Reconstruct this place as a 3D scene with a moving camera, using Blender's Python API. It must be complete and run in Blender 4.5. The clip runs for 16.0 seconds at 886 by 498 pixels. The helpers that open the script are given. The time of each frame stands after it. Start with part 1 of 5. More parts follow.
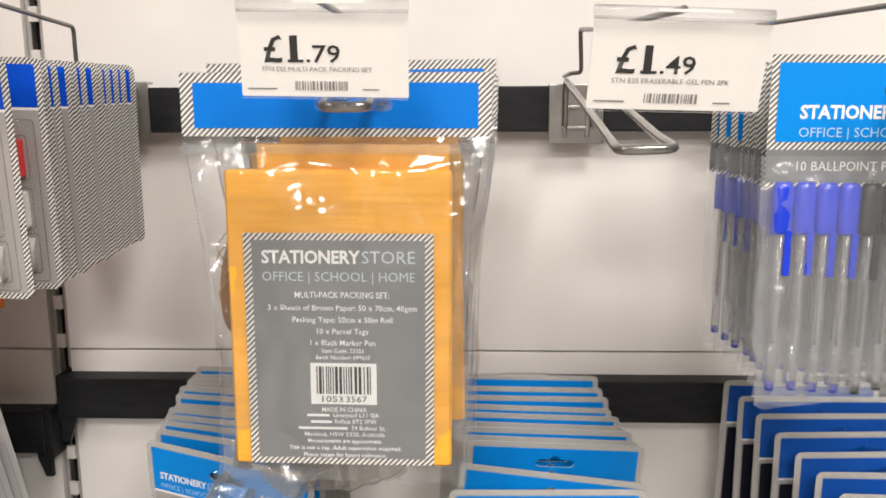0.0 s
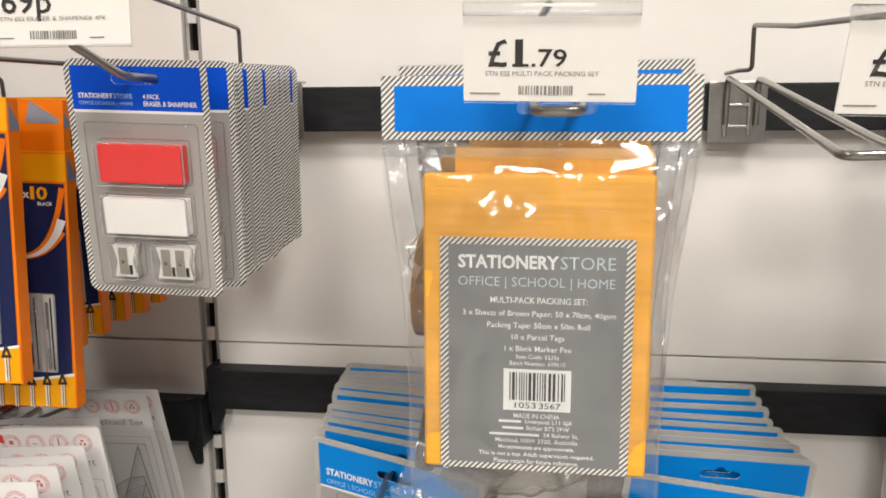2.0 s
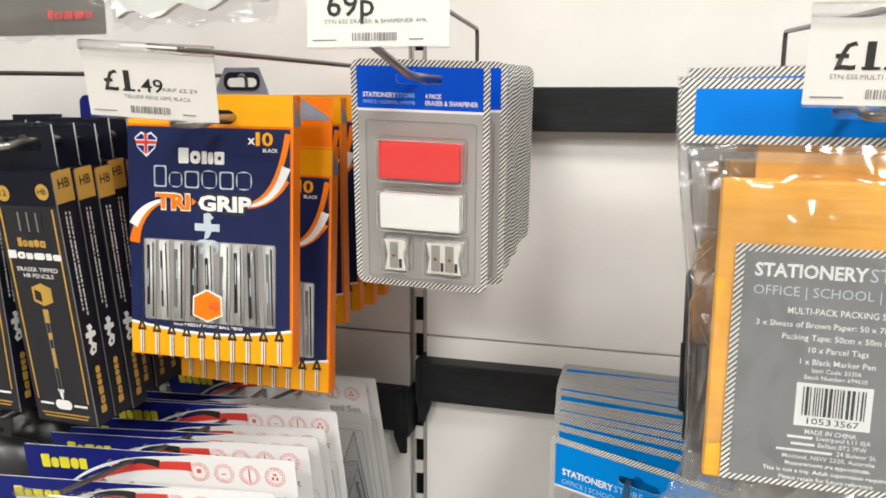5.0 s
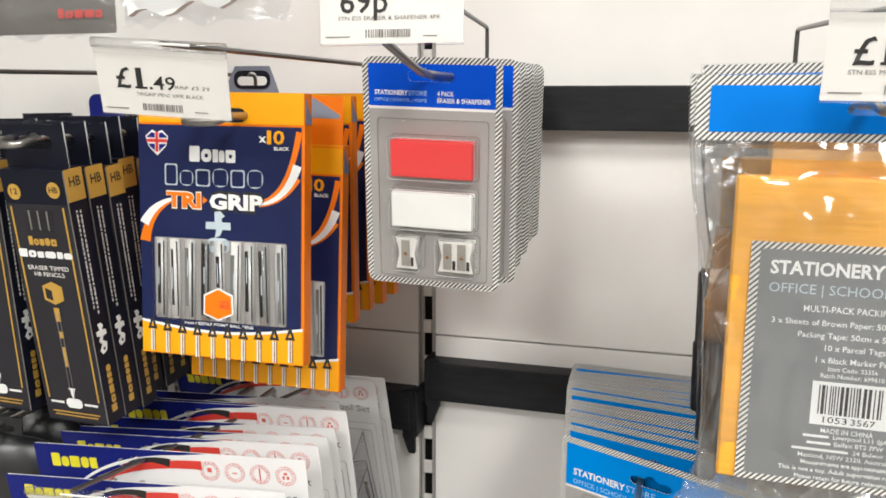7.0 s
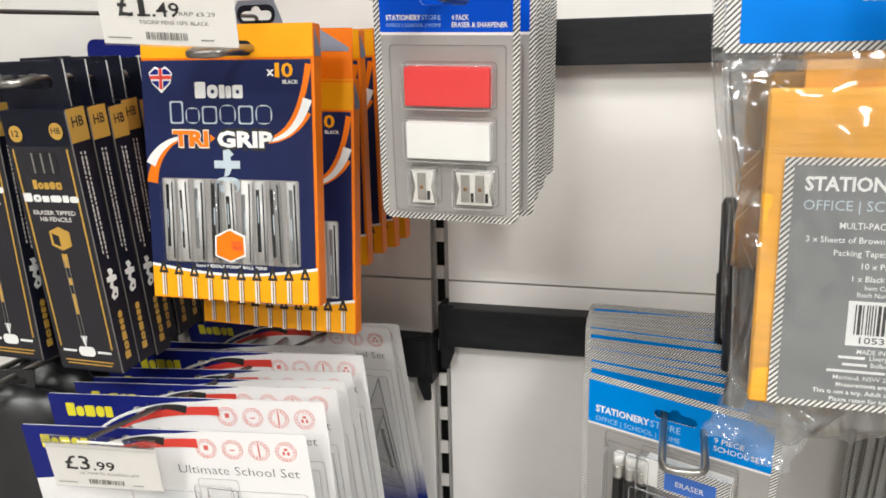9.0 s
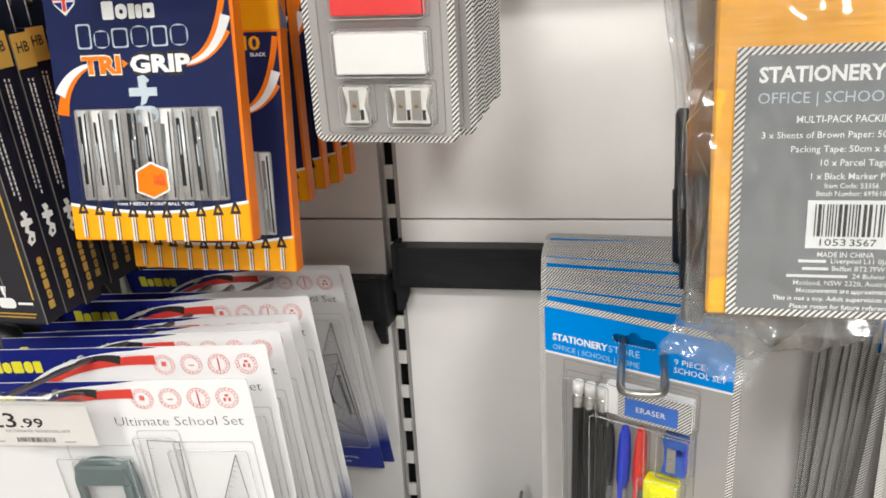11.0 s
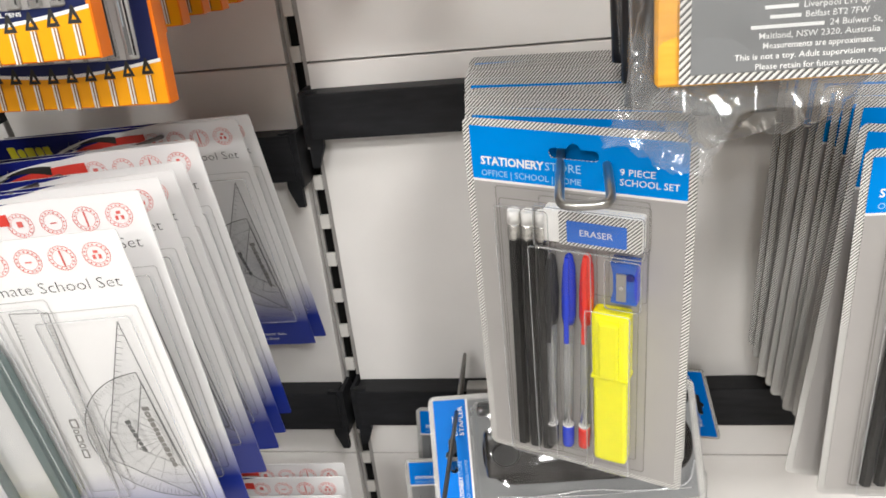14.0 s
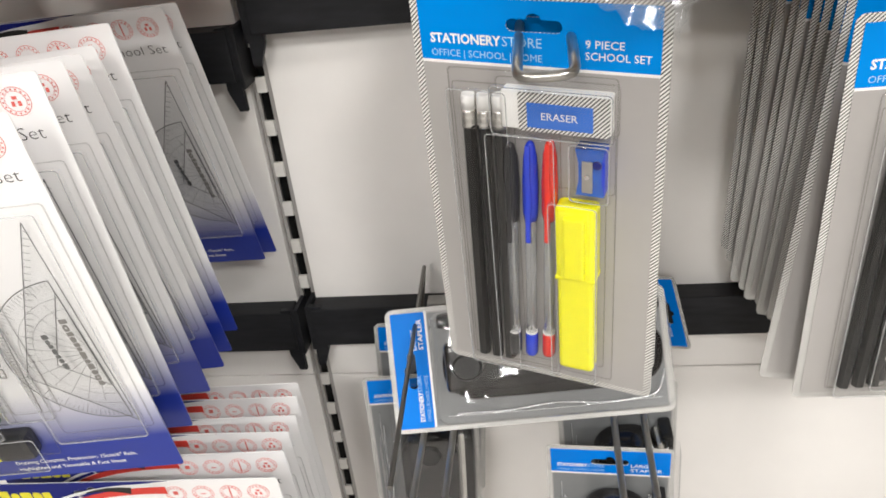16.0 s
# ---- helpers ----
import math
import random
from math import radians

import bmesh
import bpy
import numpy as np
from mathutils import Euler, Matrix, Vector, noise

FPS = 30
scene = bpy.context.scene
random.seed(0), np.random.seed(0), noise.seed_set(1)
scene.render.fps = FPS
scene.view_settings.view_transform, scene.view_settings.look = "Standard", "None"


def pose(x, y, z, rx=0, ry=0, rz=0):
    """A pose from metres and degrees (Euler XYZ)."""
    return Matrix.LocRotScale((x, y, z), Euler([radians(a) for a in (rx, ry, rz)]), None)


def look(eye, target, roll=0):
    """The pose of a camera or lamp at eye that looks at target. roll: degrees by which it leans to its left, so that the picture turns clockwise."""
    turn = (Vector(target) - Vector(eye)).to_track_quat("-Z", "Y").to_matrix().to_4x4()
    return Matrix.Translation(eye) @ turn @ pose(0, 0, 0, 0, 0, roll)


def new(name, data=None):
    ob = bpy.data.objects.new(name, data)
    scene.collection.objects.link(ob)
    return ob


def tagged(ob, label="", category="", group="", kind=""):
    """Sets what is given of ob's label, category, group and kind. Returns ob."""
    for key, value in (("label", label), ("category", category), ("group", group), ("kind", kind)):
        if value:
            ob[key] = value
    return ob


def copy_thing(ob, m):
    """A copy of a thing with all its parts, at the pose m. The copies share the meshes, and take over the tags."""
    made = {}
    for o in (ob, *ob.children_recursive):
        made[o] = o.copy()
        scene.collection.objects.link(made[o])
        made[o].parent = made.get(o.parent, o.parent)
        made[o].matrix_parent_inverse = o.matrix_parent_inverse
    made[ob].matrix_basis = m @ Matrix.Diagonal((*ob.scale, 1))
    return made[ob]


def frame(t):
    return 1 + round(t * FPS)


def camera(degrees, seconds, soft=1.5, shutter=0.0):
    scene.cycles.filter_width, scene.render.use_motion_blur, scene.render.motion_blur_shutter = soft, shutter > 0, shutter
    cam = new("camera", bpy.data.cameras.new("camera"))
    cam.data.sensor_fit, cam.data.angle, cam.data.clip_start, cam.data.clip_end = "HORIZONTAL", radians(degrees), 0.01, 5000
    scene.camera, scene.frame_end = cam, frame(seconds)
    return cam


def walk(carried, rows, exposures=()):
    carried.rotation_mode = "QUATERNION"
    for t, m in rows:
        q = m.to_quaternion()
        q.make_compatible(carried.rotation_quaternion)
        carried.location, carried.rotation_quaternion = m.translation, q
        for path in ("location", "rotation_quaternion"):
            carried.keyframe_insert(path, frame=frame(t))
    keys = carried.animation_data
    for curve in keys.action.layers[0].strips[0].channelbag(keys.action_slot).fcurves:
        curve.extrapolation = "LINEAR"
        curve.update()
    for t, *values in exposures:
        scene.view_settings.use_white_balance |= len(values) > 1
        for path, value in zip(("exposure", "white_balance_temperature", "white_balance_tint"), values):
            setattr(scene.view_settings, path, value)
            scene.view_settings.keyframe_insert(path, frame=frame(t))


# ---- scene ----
cam = camera(57.5, 16.0, 1.7)
PATH = [
    (0, (0.006, 0.064, 1.434), (-0.054, 2.033, 1.089), -0.2),
    (0.5, (-0.013, 0.066, 1.436), (-0.112, 2.03, 1.074), -0.5),
    (1, (-0.031, 0.069, 1.436), (-0.173, 2.029, 1.067), -0.4),
    (1.5, (-0.052, 0.069, 1.439), (-0.254, 2.025, 1.074), -0.5),
    (2, (-0.072, 0.067, 1.441), (-0.323, 2.018, 1.079), -0.4),
    (2.5, (-0.092, 0.065, 1.441), (-0.396, 2.009, 1.081), -0.2),
    (3, (-0.112, 0.062, 1.442), (-0.447, 2.0, 1.079), -0.1),
    (3.5, (-0.137, 0.056, 1.443), (-0.481, 1.993, 1.081), 0.4),
    (4, (-0.157, 0.052, 1.444), (-0.573, 1.974, 1.081), 0.3),
    (4.5, (-0.174, 0.048, 1.443), (-0.663, 1.953, 1.079), 0.4),
    (5, (-0.18, 0.045, 1.443), (-0.719, 1.936, 1.078), 0.2),
    (7.5, (-0.188, 0.045, 1.438), (-0.743, 1.932, 1.077), 0.1),
    (8, (-0.192, 0.046, 1.43), (-0.768, 1.928, 1.073), -0.3),
    (8.5, (-0.2, 0.05, 1.421), (-0.773, 1.925, 1.027), -0.9),
    (9, (-0.202, 0.054, 1.415), (-0.75, 1.924, 0.963), -1.3),
    (11.5, (-0.189, 0.098, 1.372), (-0.637, 1.959, 0.794), -3.9),
    (12, (-0.187, 0.108, 1.361), (-0.608, 1.966, 0.751), -4.4),
    (12.5, (-0.185, 0.123, 1.343), (-0.585, 1.975, 0.7), -4.9),
    (13, (-0.186, 0.134, 1.33), (-0.567, 1.978, 0.656), -5.6),
    (13.5, (-0.189, 0.148, 1.312), (-0.551, 1.975, 0.584), -6.0),
    (14, (-0.19, 0.161, 1.295), (-0.533, 1.964, 0.501), -6.5),
    (14.5, (-0.189, 0.174, 1.28), (-0.519, 1.949, 0.42), -6.9),
    (15, (-0.19, 0.184, 1.268), (-0.502, 1.946, 0.375), -7.1),
    (15.5, (-0.189, 0.194, 1.253), (-0.482, 1.955, 0.352), -6.9),
    (16, (-0.187, 0.2, 1.246), (-0.463, 1.939, 0.297), -6.8),
]
EXPOSURES = [(0.0, -0.2, 6580, 9.5), (2.5, -0.26, 6640, 6.5), (5.0, -0.09, 6360, 5), (9.0, -0.08, 6240, 5), (12.5, 0.04, 6180, 6), (16.0, 0.11, 6290, 7)]
walk(cam, [(t, look(eye, target, roll)) for t, eye, target, roll in PATH], EXPOSURES)

# world, lights
world = bpy.data.worlds.new("shop_air")
world.use_nodes = True
world.node_tree.nodes["Background"].inputs[0].default_value = (0.9, 0.93, 1.0, 1)
world.node_tree.nodes["Background"].inputs[1].default_value = 0.02
scene.world = world
LAMP_POWER = 58.0
for lx, ly, share in ((-1.25, -0.4, 0.1), (0.65, -0.4, 0.5), (-2.2, -1.8, 0.06), (-0.55, -1.8, 0.62), (1.0, -1.8, 0.95), (-0.4, -3.3, 1.5)):
    ld = bpy.data.lights.new("ceiling_lamp", "AREA")
    ld.shape, ld.size, ld.size_y, ld.energy, ld.color = "RECTANGLE", 0.56, 0.5, LAMP_POWER * share, (1.0, 0.945, 0.895)
    lo = new("ceiling_lamp", ld)
    lo.matrix_world = pose(lx, ly, 2.86, 0, 0, 0)

# ---- materials ----


def mat(name, color, rough=0.5, metal=0.0, vary=0.06, scale=40.0, bump=0.0, bscale=200.0, coat=0.0, spec=0.5, grain=(1, 1, 1)):
    """A principled surface whose colour drifts at two scales, with an optional fine relief."""
    m = bpy.data.materials.new(name)
    m.use_nodes = True
    nt = m.node_tree
    b = nt.nodes["Principled BSDF"]
    b.inputs["Roughness"].default_value, b.inputs["Metallic"].default_value = rough, metal
    b.inputs["Coat Weight"].default_value = coat
    b.inputs["Specular IOR Level"].default_value = spec
    tc = nt.nodes.new("ShaderNodeTexCoord")
    n1 = nt.nodes.new("ShaderNodeTexNoise")
    n1.inputs["Scale"].default_value, n1.inputs["Detail"].default_value = scale, 6
    n2 = nt.nodes.new("ShaderNodeTexNoise")
    n2.inputs["Scale"].default_value, n2.inputs["Detail"].default_value = scale * 0.12, 2
    add = nt.nodes.new("ShaderNodeMath")
    add.operation = "ADD"
    ramp = nt.nodes.new("ShaderNodeMapRange")
    ramp.inputs["From Min"].default_value, ramp.inputs["From Max"].default_value = 0.6, 1.4
    ramp.inputs["To Min"].default_value, ramp.inputs["To Max"].default_value = 1 - vary, 1 + vary
    mul = nt.nodes.new("ShaderNodeMix")
    mul.data_type, mul.blend_type = "RGBA", "MULTIPLY"
    mul.inputs[0].default_value = 1
    mul.inputs[6].default_value = (*color, 1)
    mp = nt.nodes.new("ShaderNodeMapping")
    mp.inputs["Scale"].default_value = grain
    nt.links.new(tc.outputs["Object"], mp.inputs["Vector"])
    for n in (n1, n2):
        nt.links.new(mp.outputs[0], n.inputs["Vector"])
    nt.links.new(n1.outputs["Fac"], add.inputs[0])
    nt.links.new(n2.outputs["Fac"], add.inputs[1])
    nt.links.new(add.outputs[0], ramp.inputs["Value"])
    nt.links.new(ramp.outputs[0], mul.inputs[7])
    nt.links.new(mul.outputs[2], b.inputs["Base Color"])
    if bump:
        nb = nt.nodes.new("ShaderNodeTexNoise")
        nb.inputs["Scale"].default_value, nb.inputs["Detail"].default_value = bscale, 4
        bm_ = nt.nodes.new("ShaderNodeBump")
        bm_.inputs["Strength"].default_value, bm_.inputs["Distance"].default_value = bump, 0.002
        nt.links.new(mp.outputs[0], nb.inputs["Vector"])
        nt.links.new(nb.outputs["Fac"], bm_.inputs["Height"])
        nt.links.new(bm_.outputs[0], b.inputs["Normal"])
    return m


def stripe_mat(name, light, dark, pitch, share=0.5):
    """Card printed with slanting hairlines."""
    m = mat(name, light, 0.4)
    nt = m.node_tree
    b = nt.nodes["Principled BSDF"]
    tc = nt.nodes.new("ShaderNodeTexCoord")
    sp = nt.nodes.new("ShaderNodeSeparateXYZ")
    a = nt.nodes.new("ShaderNodeMath")
    a.operation = "SUBTRACT"
    d = nt.nodes.new("ShaderNodeMath")
    d.operation, d.inputs[1].default_value = "DIVIDE", pitch
    f = nt.nodes.new("ShaderNodeMath")
    f.operation = "FRACT"
    r = nt.nodes.new("ShaderNodeMapRange")
    r.inputs["From Min"].default_value, r.inputs["From Max"].default_value = share - 0.1, share + 0.1
    mx = nt.nodes.new("ShaderNodeMix")
    mx.data_type = "RGBA"
    mx.inputs[6].default_value, mx.inputs[7].default_value = (*dark, 1), (*light, 1)
    nt.links.new(tc.outputs["Object"], sp.inputs[0])
    nt.links.new(sp.outputs[2], a.inputs[0])
    nt.links.new(sp.outputs[0], a.inputs[1])
    nt.links.new(a.outputs[0], d.inputs[0])
    nt.links.new(d.outputs[0], f.inputs[0])
    nt.links.new(f.outputs[0], r.inputs["Value"])
    nt.links.new(r.outputs[0], mx.inputs[0])
    nt.links.new(mx.outputs[2], b.inputs["Base Color"])
    return m


def fade_mat(name, top, bottom, z0, z1):
    """Print that fades from one colour to another down the card."""
    m = mat(name, top, 0.3, coat=0.3)
    nt = m.node_tree
    b = nt.nodes["Principled BSDF"]
    tc = nt.nodes.new("ShaderNodeTexCoord")
    sp = nt.nodes.new("ShaderNodeSeparateXYZ")
    r = nt.nodes.new("ShaderNodeMapRange")
    r.inputs["From Min"].default_value, r.inputs["From Max"].default_value = z0, z1
    mx = nt.nodes.new("ShaderNodeMix")
    mx.data_type = "RGBA"
    mx.inputs[6].default_value, mx.inputs[7].default_value = (*top, 1), (*bottom, 1)
    nt.links.new(tc.outputs["Object"], sp.inputs[0])
    nt.links.new(sp.outputs[2], r.inputs["Value"])
    nt.links.new(r.outputs[0], mx.inputs[0])
    nt.links.new(mx.outputs[2], b.inputs["Base Color"])
    return m


def clear_mat(name, tint=(0.96, 0.97, 0.98), rough=0.08, bump=0.0, bscale=30.0, ior=1.45, film=0.0, graze=0.7):
    """Thin clear plastic: see-through, with a gloss that grows at grazing angles."""
    m = bpy.data.materials.new(name)
    m.use_nodes = True
    nt = m.node_tree
    out = nt.nodes["Material Output"]
    nt.nodes.remove(nt.nodes["Principled BSDF"])
    tr = nt.nodes.new("ShaderNodeBsdfTransparent")
    tr.inputs[0].default_value = (*tint, 1)
    gl = nt.nodes.new("ShaderNodeBsdfGlossy")
    gl.inputs["Roughness"].default_value = rough
    fr = nt.nodes.new("ShaderNodeLayerWeight")
    fr.inputs[0].default_value = 0.5
    pw = nt.nodes.new("ShaderNodeMath")
    pw.operation, pw.inputs[1].default_value = "POWER", 3.0
    sc = nt.nodes.new("ShaderNodeMath")
    sc.operation, sc.inputs[1].default_value, sc.inputs[2].default_value = "MULTIPLY_ADD", graze, ((ior - 1) / (ior + 1)) ** 2
    mx = nt.nodes.new("ShaderNodeMixShader")
    nt.links.new(fr.outputs["Facing"], pw.inputs[0])
    nt.links.new(pw.outputs[0], sc.inputs[0])
    nt.links.new(sc.outputs[0], mx.inputs[0])
    first = tr
    if film:
        df = nt.nodes.new("ShaderNodeBsdfDiffuse")
        df.inputs[0].default_value = (0.8, 0.82, 0.85, 1)
        m2 = nt.nodes.new("ShaderNodeMixShader")
        m2.inputs[0].default_value = film
        nt.links.new(tr.outputs[0], m2.inputs[1])
        nt.links.new(df.outputs[0], m2.inputs[2])
        first = m2
    nt.links.new(first.outputs[0], mx.inputs[1])
    nt.links.new(gl.outputs[0], mx.inputs[2])
    nt.links.new(mx.outputs[0], out.inputs[0])
    if bump:
        tc = nt.nodes.new("ShaderNodeTexCoord")
        nb = nt.nodes.new("ShaderNodeTexNoise")
        nb.inputs["Scale"].default_value, nb.inputs["Detail"].default_value = bscale, 1
        bp = nt.nodes.new("ShaderNodeBump")
        bp.inputs["Strength"].default_value, bp.inputs["Distance"].default_value = bump, 0.01
        nt.links.new(tc.outputs["Object"], nb.inputs["Vector"])
        nt.links.new(nb.outputs["Fac"], bp.inputs["Height"])
        nt.links.new(bp.outputs[0], gl.inputs["Normal"])
        nt.links.new(bp.outputs[0], fr.inputs["Normal"])
    return m


M_PANEL = mat("panel_paint", (0.8, 0.775, 0.75), 0.42, vary=0.055, scale=11, bump=0.02, bscale=900)
M_POST = mat("post_steel", (0.68, 0.66, 0.63), 0.45, vary=0.05)
# post steel darkened to grey: the recess shade is in the colour
M_RECESS = mat("recess_shade_grey", (0.4, 0.385, 0.37), 0.45, 0.2, vary=0.1, scale=60)
# near-black colour stands in for shade inside the slotted uprights
M_SLOT = mat("slot_shade", (0.012, 0.012, 0.012), 0.8)
M_BAR = mat("bar_black", (0.014, 0.0145, 0.0165), 0.5, vary=0.5, grain=(0.2, 1, 1), scale=160, bump=0.08, bscale=600, spec=0.2)
M_STEEL = mat("zinc_wire", (0.38, 0.37, 0.35), 0.28, 0.9, vary=0.12, scale=120)
M_WIRE = mat("dark_wire", (0.2, 0.19, 0.18), 0.3, 0.9, vary=0.12, scale=120)
M_STRIPE = stripe_mat("hairline_border", (0.74, 0.73, 0.7), (0.085, 0.08, 0.075), 0.0037, 0.47)
M_STRIPE9 = stripe_mat("fine_hairline_border", (0.78, 0.77, 0.74), (0.08, 0.075, 0.07), 0.0028, 0.45)
M_STRIPE4 = stripe_mat("finest_hairline_border", (0.76, 0.75, 0.72), (0.06, 0.056, 0.052), 0.0034, 0.5)
M_GREY = mat("grey_card", (0.375, 0.358, 0.345), 0.45, vary=0.03, spec=0.3)
M_DKGREY = mat("slate_label", (0.185, 0.19, 0.195), 0.42, vary=0.05, scale=25, coat=0.1)
M_CYAN = mat("sky_blue_print", (0.001, 0.235, 0.72), 0.45, vary=0.04, spec=0.15)
M_BLUE = mat("cyan_blue_print", (0.001, 0.175, 0.66), 0.45, vary=0.04, spec=0.15)
M_DKROYAL = mat("deep_royal_print", (0.003, 0.075, 0.38), 0.4, vary=0.05)
M_ROYAL = mat("royal_blue_print", (0.002, 0.075, 0.6), 0.45, vary=0.04, spec=0.15)
M_WHITE = mat("white_print", (0.82, 0.82, 0.81), 0.45, vary=0.02)
M_PALE = mat("pale_blue_print", (0.4, 0.62, 0.85), 0.45, vary=0.02)
M_ICE = mat("ice_grey_print", (0.5, 0.58, 0.64), 0.45, vary=0.02)
M_PAPER = mat("ticket_paper", (0.74, 0.715, 0.685), 0.6, vary=0.025, scale=60)
M_INK = mat("black_ink", (0.02, 0.019, 0.018), 0.6)
M_LINE = mat("tool_edge_grey", (0.1, 0.1, 0.1), 0.5)
M_FAINT = mat("faint_ink", (0.2, 0.19, 0.18), 0.6)
M_KRAFT = mat("orange_kraft", (0.88, 0.42, 0.038), 0.5, vary=0.16, scale=150, bump=0.2, bscale=260, grain=(0.12, 1, 1.6))
M_BROWN = mat("brown_tape", (0.28, 0.13, 0.035), 0.25, vary=0.2, scale=60, coat=0.5)
M_TWINE = mat("jute_twine", (0.5, 0.33, 0.16), 0.9, vary=0.2, scale=300, bump=0.4, bscale=900)
M_BLACK = mat("black_plastic", (0.018, 0.018, 0.02), 0.3, vary=0.15)
M_GLOSS = mat("gloss_black", (0.01, 0.009, 0.009), 0.16, vary=0.1, coat=0.2)
M_GRAPH = mat("black_pencil_paint", (0.009, 0.009, 0.009), 0.4, vary=0.2, spec=0.3)
M_FERRULE = mat("ferrule", (0.7, 0.69, 0.66), 0.25, 0.9, bump=0.3, bscale=900)
M_RED = mat("red_rubber", (0.76, 0.045, 0.045), 0.5, vary=0.06)
M_ERASER = mat("white_rubber", (0.84, 0.83, 0.81), 0.55, vary=0.03)
M_NAVY = mat("navy_print", (0.012, 0.018, 0.075), 0.4, vary=0.1, spec=0.25)
M_DKNAVY = mat("black_navy_print", (0.007, 0.008, 0.017), 0.42, vary=0.1, spec=0.3)
M_SLATE = mat("charcoal_print", (0.024, 0.023, 0.028), 0.45, vary=0.1, spec=0.3)
M_ORANGE = mat("orange_print", (0.84, 0.19, 0.004), 0.4, vary=0.05, spec=0.3)
M_AMBER = mat("amber_print", (0.86, 0.37, 0.004), 0.4, vary=0.05, spec=0.3)
M_TABGREY = mat("tab_grey", (0.24, 0.27, 0.34), 0.5)
M_GOLD = mat("gold_print", (0.6, 0.36, 0.07), 0.4, 0.2, vary=0.1)
M_YEL = mat("yellow_brand_print", (0.8, 0.72, 0.03), 0.4)
M_SILVER = mat("silver_plastic", (0.7, 0.7, 0.69), 0.3, 0.15, vary=0.08)
M_MAGN = mat("sharpener_metal", (0.82, 0.8, 0.76), 0.3, 0.2, vary=0.08, scale=200)
M_BLADE = mat("blade_steel", (0.42, 0.4, 0.37), 0.3, 0.6, vary=0.1, scale=200)
M_HILITE = mat("fluorescent_yellow", (0.93, 0.9, 0.004), 0.22, vary=0.03, coat=0.6)
M_PBLUE = mat("pen_blue", (0.01, 0.045, 0.62), 0.25, vary=0.04, coat=0.3)
M_PRED = mat("pen_red", (0.75, 0.03, 0.015), 0.25, vary=0.04, coat=0.3)
M_REDPRINT = mat("red_print", (0.66, 0.05, 0.035), 0.4)
M_ICON = mat("soft_red_print", (0.68, 0.13, 0.11), 0.45)
M_USNAVY = mat("deep_blue_print", (0.008, 0.014, 0.17), 0.4, vary=0.05, spec=0.25)
M_USCARD = fade_mat("white_to_blue_card", (0.012, 0.03, 0.27), (0.84, 0.83, 0.83), -0.258, -0.205)
M_CLEAR = clear_mat("clear_blister", (0.982, 0.982, 0.982), 0.06, 0.16, 45, 1.45, 0.0, 0.9)
# outline films: a darker tint for edge shade, a whitish one for highlights
M_RIM = clear_mat("blister_edge_shade", (0.92, 0.918, 0.915), 0.12, 0, 30, 1.6)
M_GLINT = clear_mat("blister_edge_glint", (0.95, 0.95, 0.95), 0.18, 0.5, 70, 2.8, 0.3)
M_TOOL = clear_mat("clear_acrylic", (0.984, 0.986, 0.986), 0.06, 0.1, 80, 1.5, 0.02, 0.3)
M_SHELL = clear_mat("deep_clear_blister", (0.98, 0.98, 0.98), 0.05, 0.55, 26, 1.55)
M_BAG = clear_mat("crinkled_film", (0.97, 0.975, 0.98), 0.1, 0.95, 17, 1.9, 0.028)
M_TAIL = clear_mat("loose_film", (0.96, 0.97, 0.975), 0.12, 0.4, 24, 1.8, 0.05)
M_FOIL = clear_mat("bunched_film", (0.74, 0.715, 0.68), 0.24, 0.3, 18, 1.9, 0.05, 0.7)
M_PENBAG = clear_mat("pen_bag_film", (0.98, 0.98, 0.98), 0.2, 0.4, 40, 1.45, 0.1)
M_BARREL = clear_mat("clear_barrel", (0.95, 0.95, 0.945), 0.08, 0, 30, 1.8, 0.2)
M_BLUECLEAR = mat("blue_clear_plastic", (0.02, 0.11, 0.52), 0.15, vary=0.35, scale=160, coat=0.6)
M_TEAL = mat("grey_green_case", (0.12, 0.16, 0.16), 0.4)
M_FLOOR = mat("floor_vinyl", (0.36, 0.34, 0.32), 0.4, vary=0.1, scale=12)
M_CEIL = mat("ceiling_tile", (0.74, 0.73, 0.71), 0.8, vary=0.04)
M_FAR = mat("shop_wall", (0.42, 0.4, 0.38), 0.7, vary=0.1, scale=3)
M_GLOW = bpy.data.materials.new("lamp_diffuser")
M_GLOW.use_nodes = True
M_GLOW.node_tree.nodes["Principled BSDF"].inputs["Emission Color"].default_value = (1, 0.945, 0.895, 1)
M_GLOW.node_tree.nodes["Principled BSDF"].inputs["Emission Strength"].default_value = 6

# ---- mesh helpers ----
UPRIGHT = Matrix.Rotation(radians(90), 4, "X")


def part(name, mesh, material, parent=None, label="", at=None):
    if isinstance(mesh, bmesh.types.BMesh):
        me = bpy.data.meshes.new(name)
        mesh.to_mesh(me)
        mesh.free()
        mesh = me
    if not mesh.materials:
        mesh.materials.append(material)
    ob = new(name, mesh)
    if parent is not None:
        ob.parent = parent
    if at is not None:
        ob.matrix_basis = at
    if label:
        ob["label"] = label
    if name in ("maker_mark", "range_mark", "side_mark", "icon_mark", "icon_ring", "barcode", "protractor_lines", "ruler_ticks", "fine_print", "address_lines", "small_print", "window_pencils", "pencil_line", "square_lines", "protractor_mark", "foot_print", "seal_words"):
        ob["kind"] = "stuff"
    return ob


def thing(name, m, label, category, group="", kind=""):
    ob = new(name)
    ob.empty_display_size = 0.02
    ob.matrix_basis = m
    return tagged(ob, label, category, group, kind)


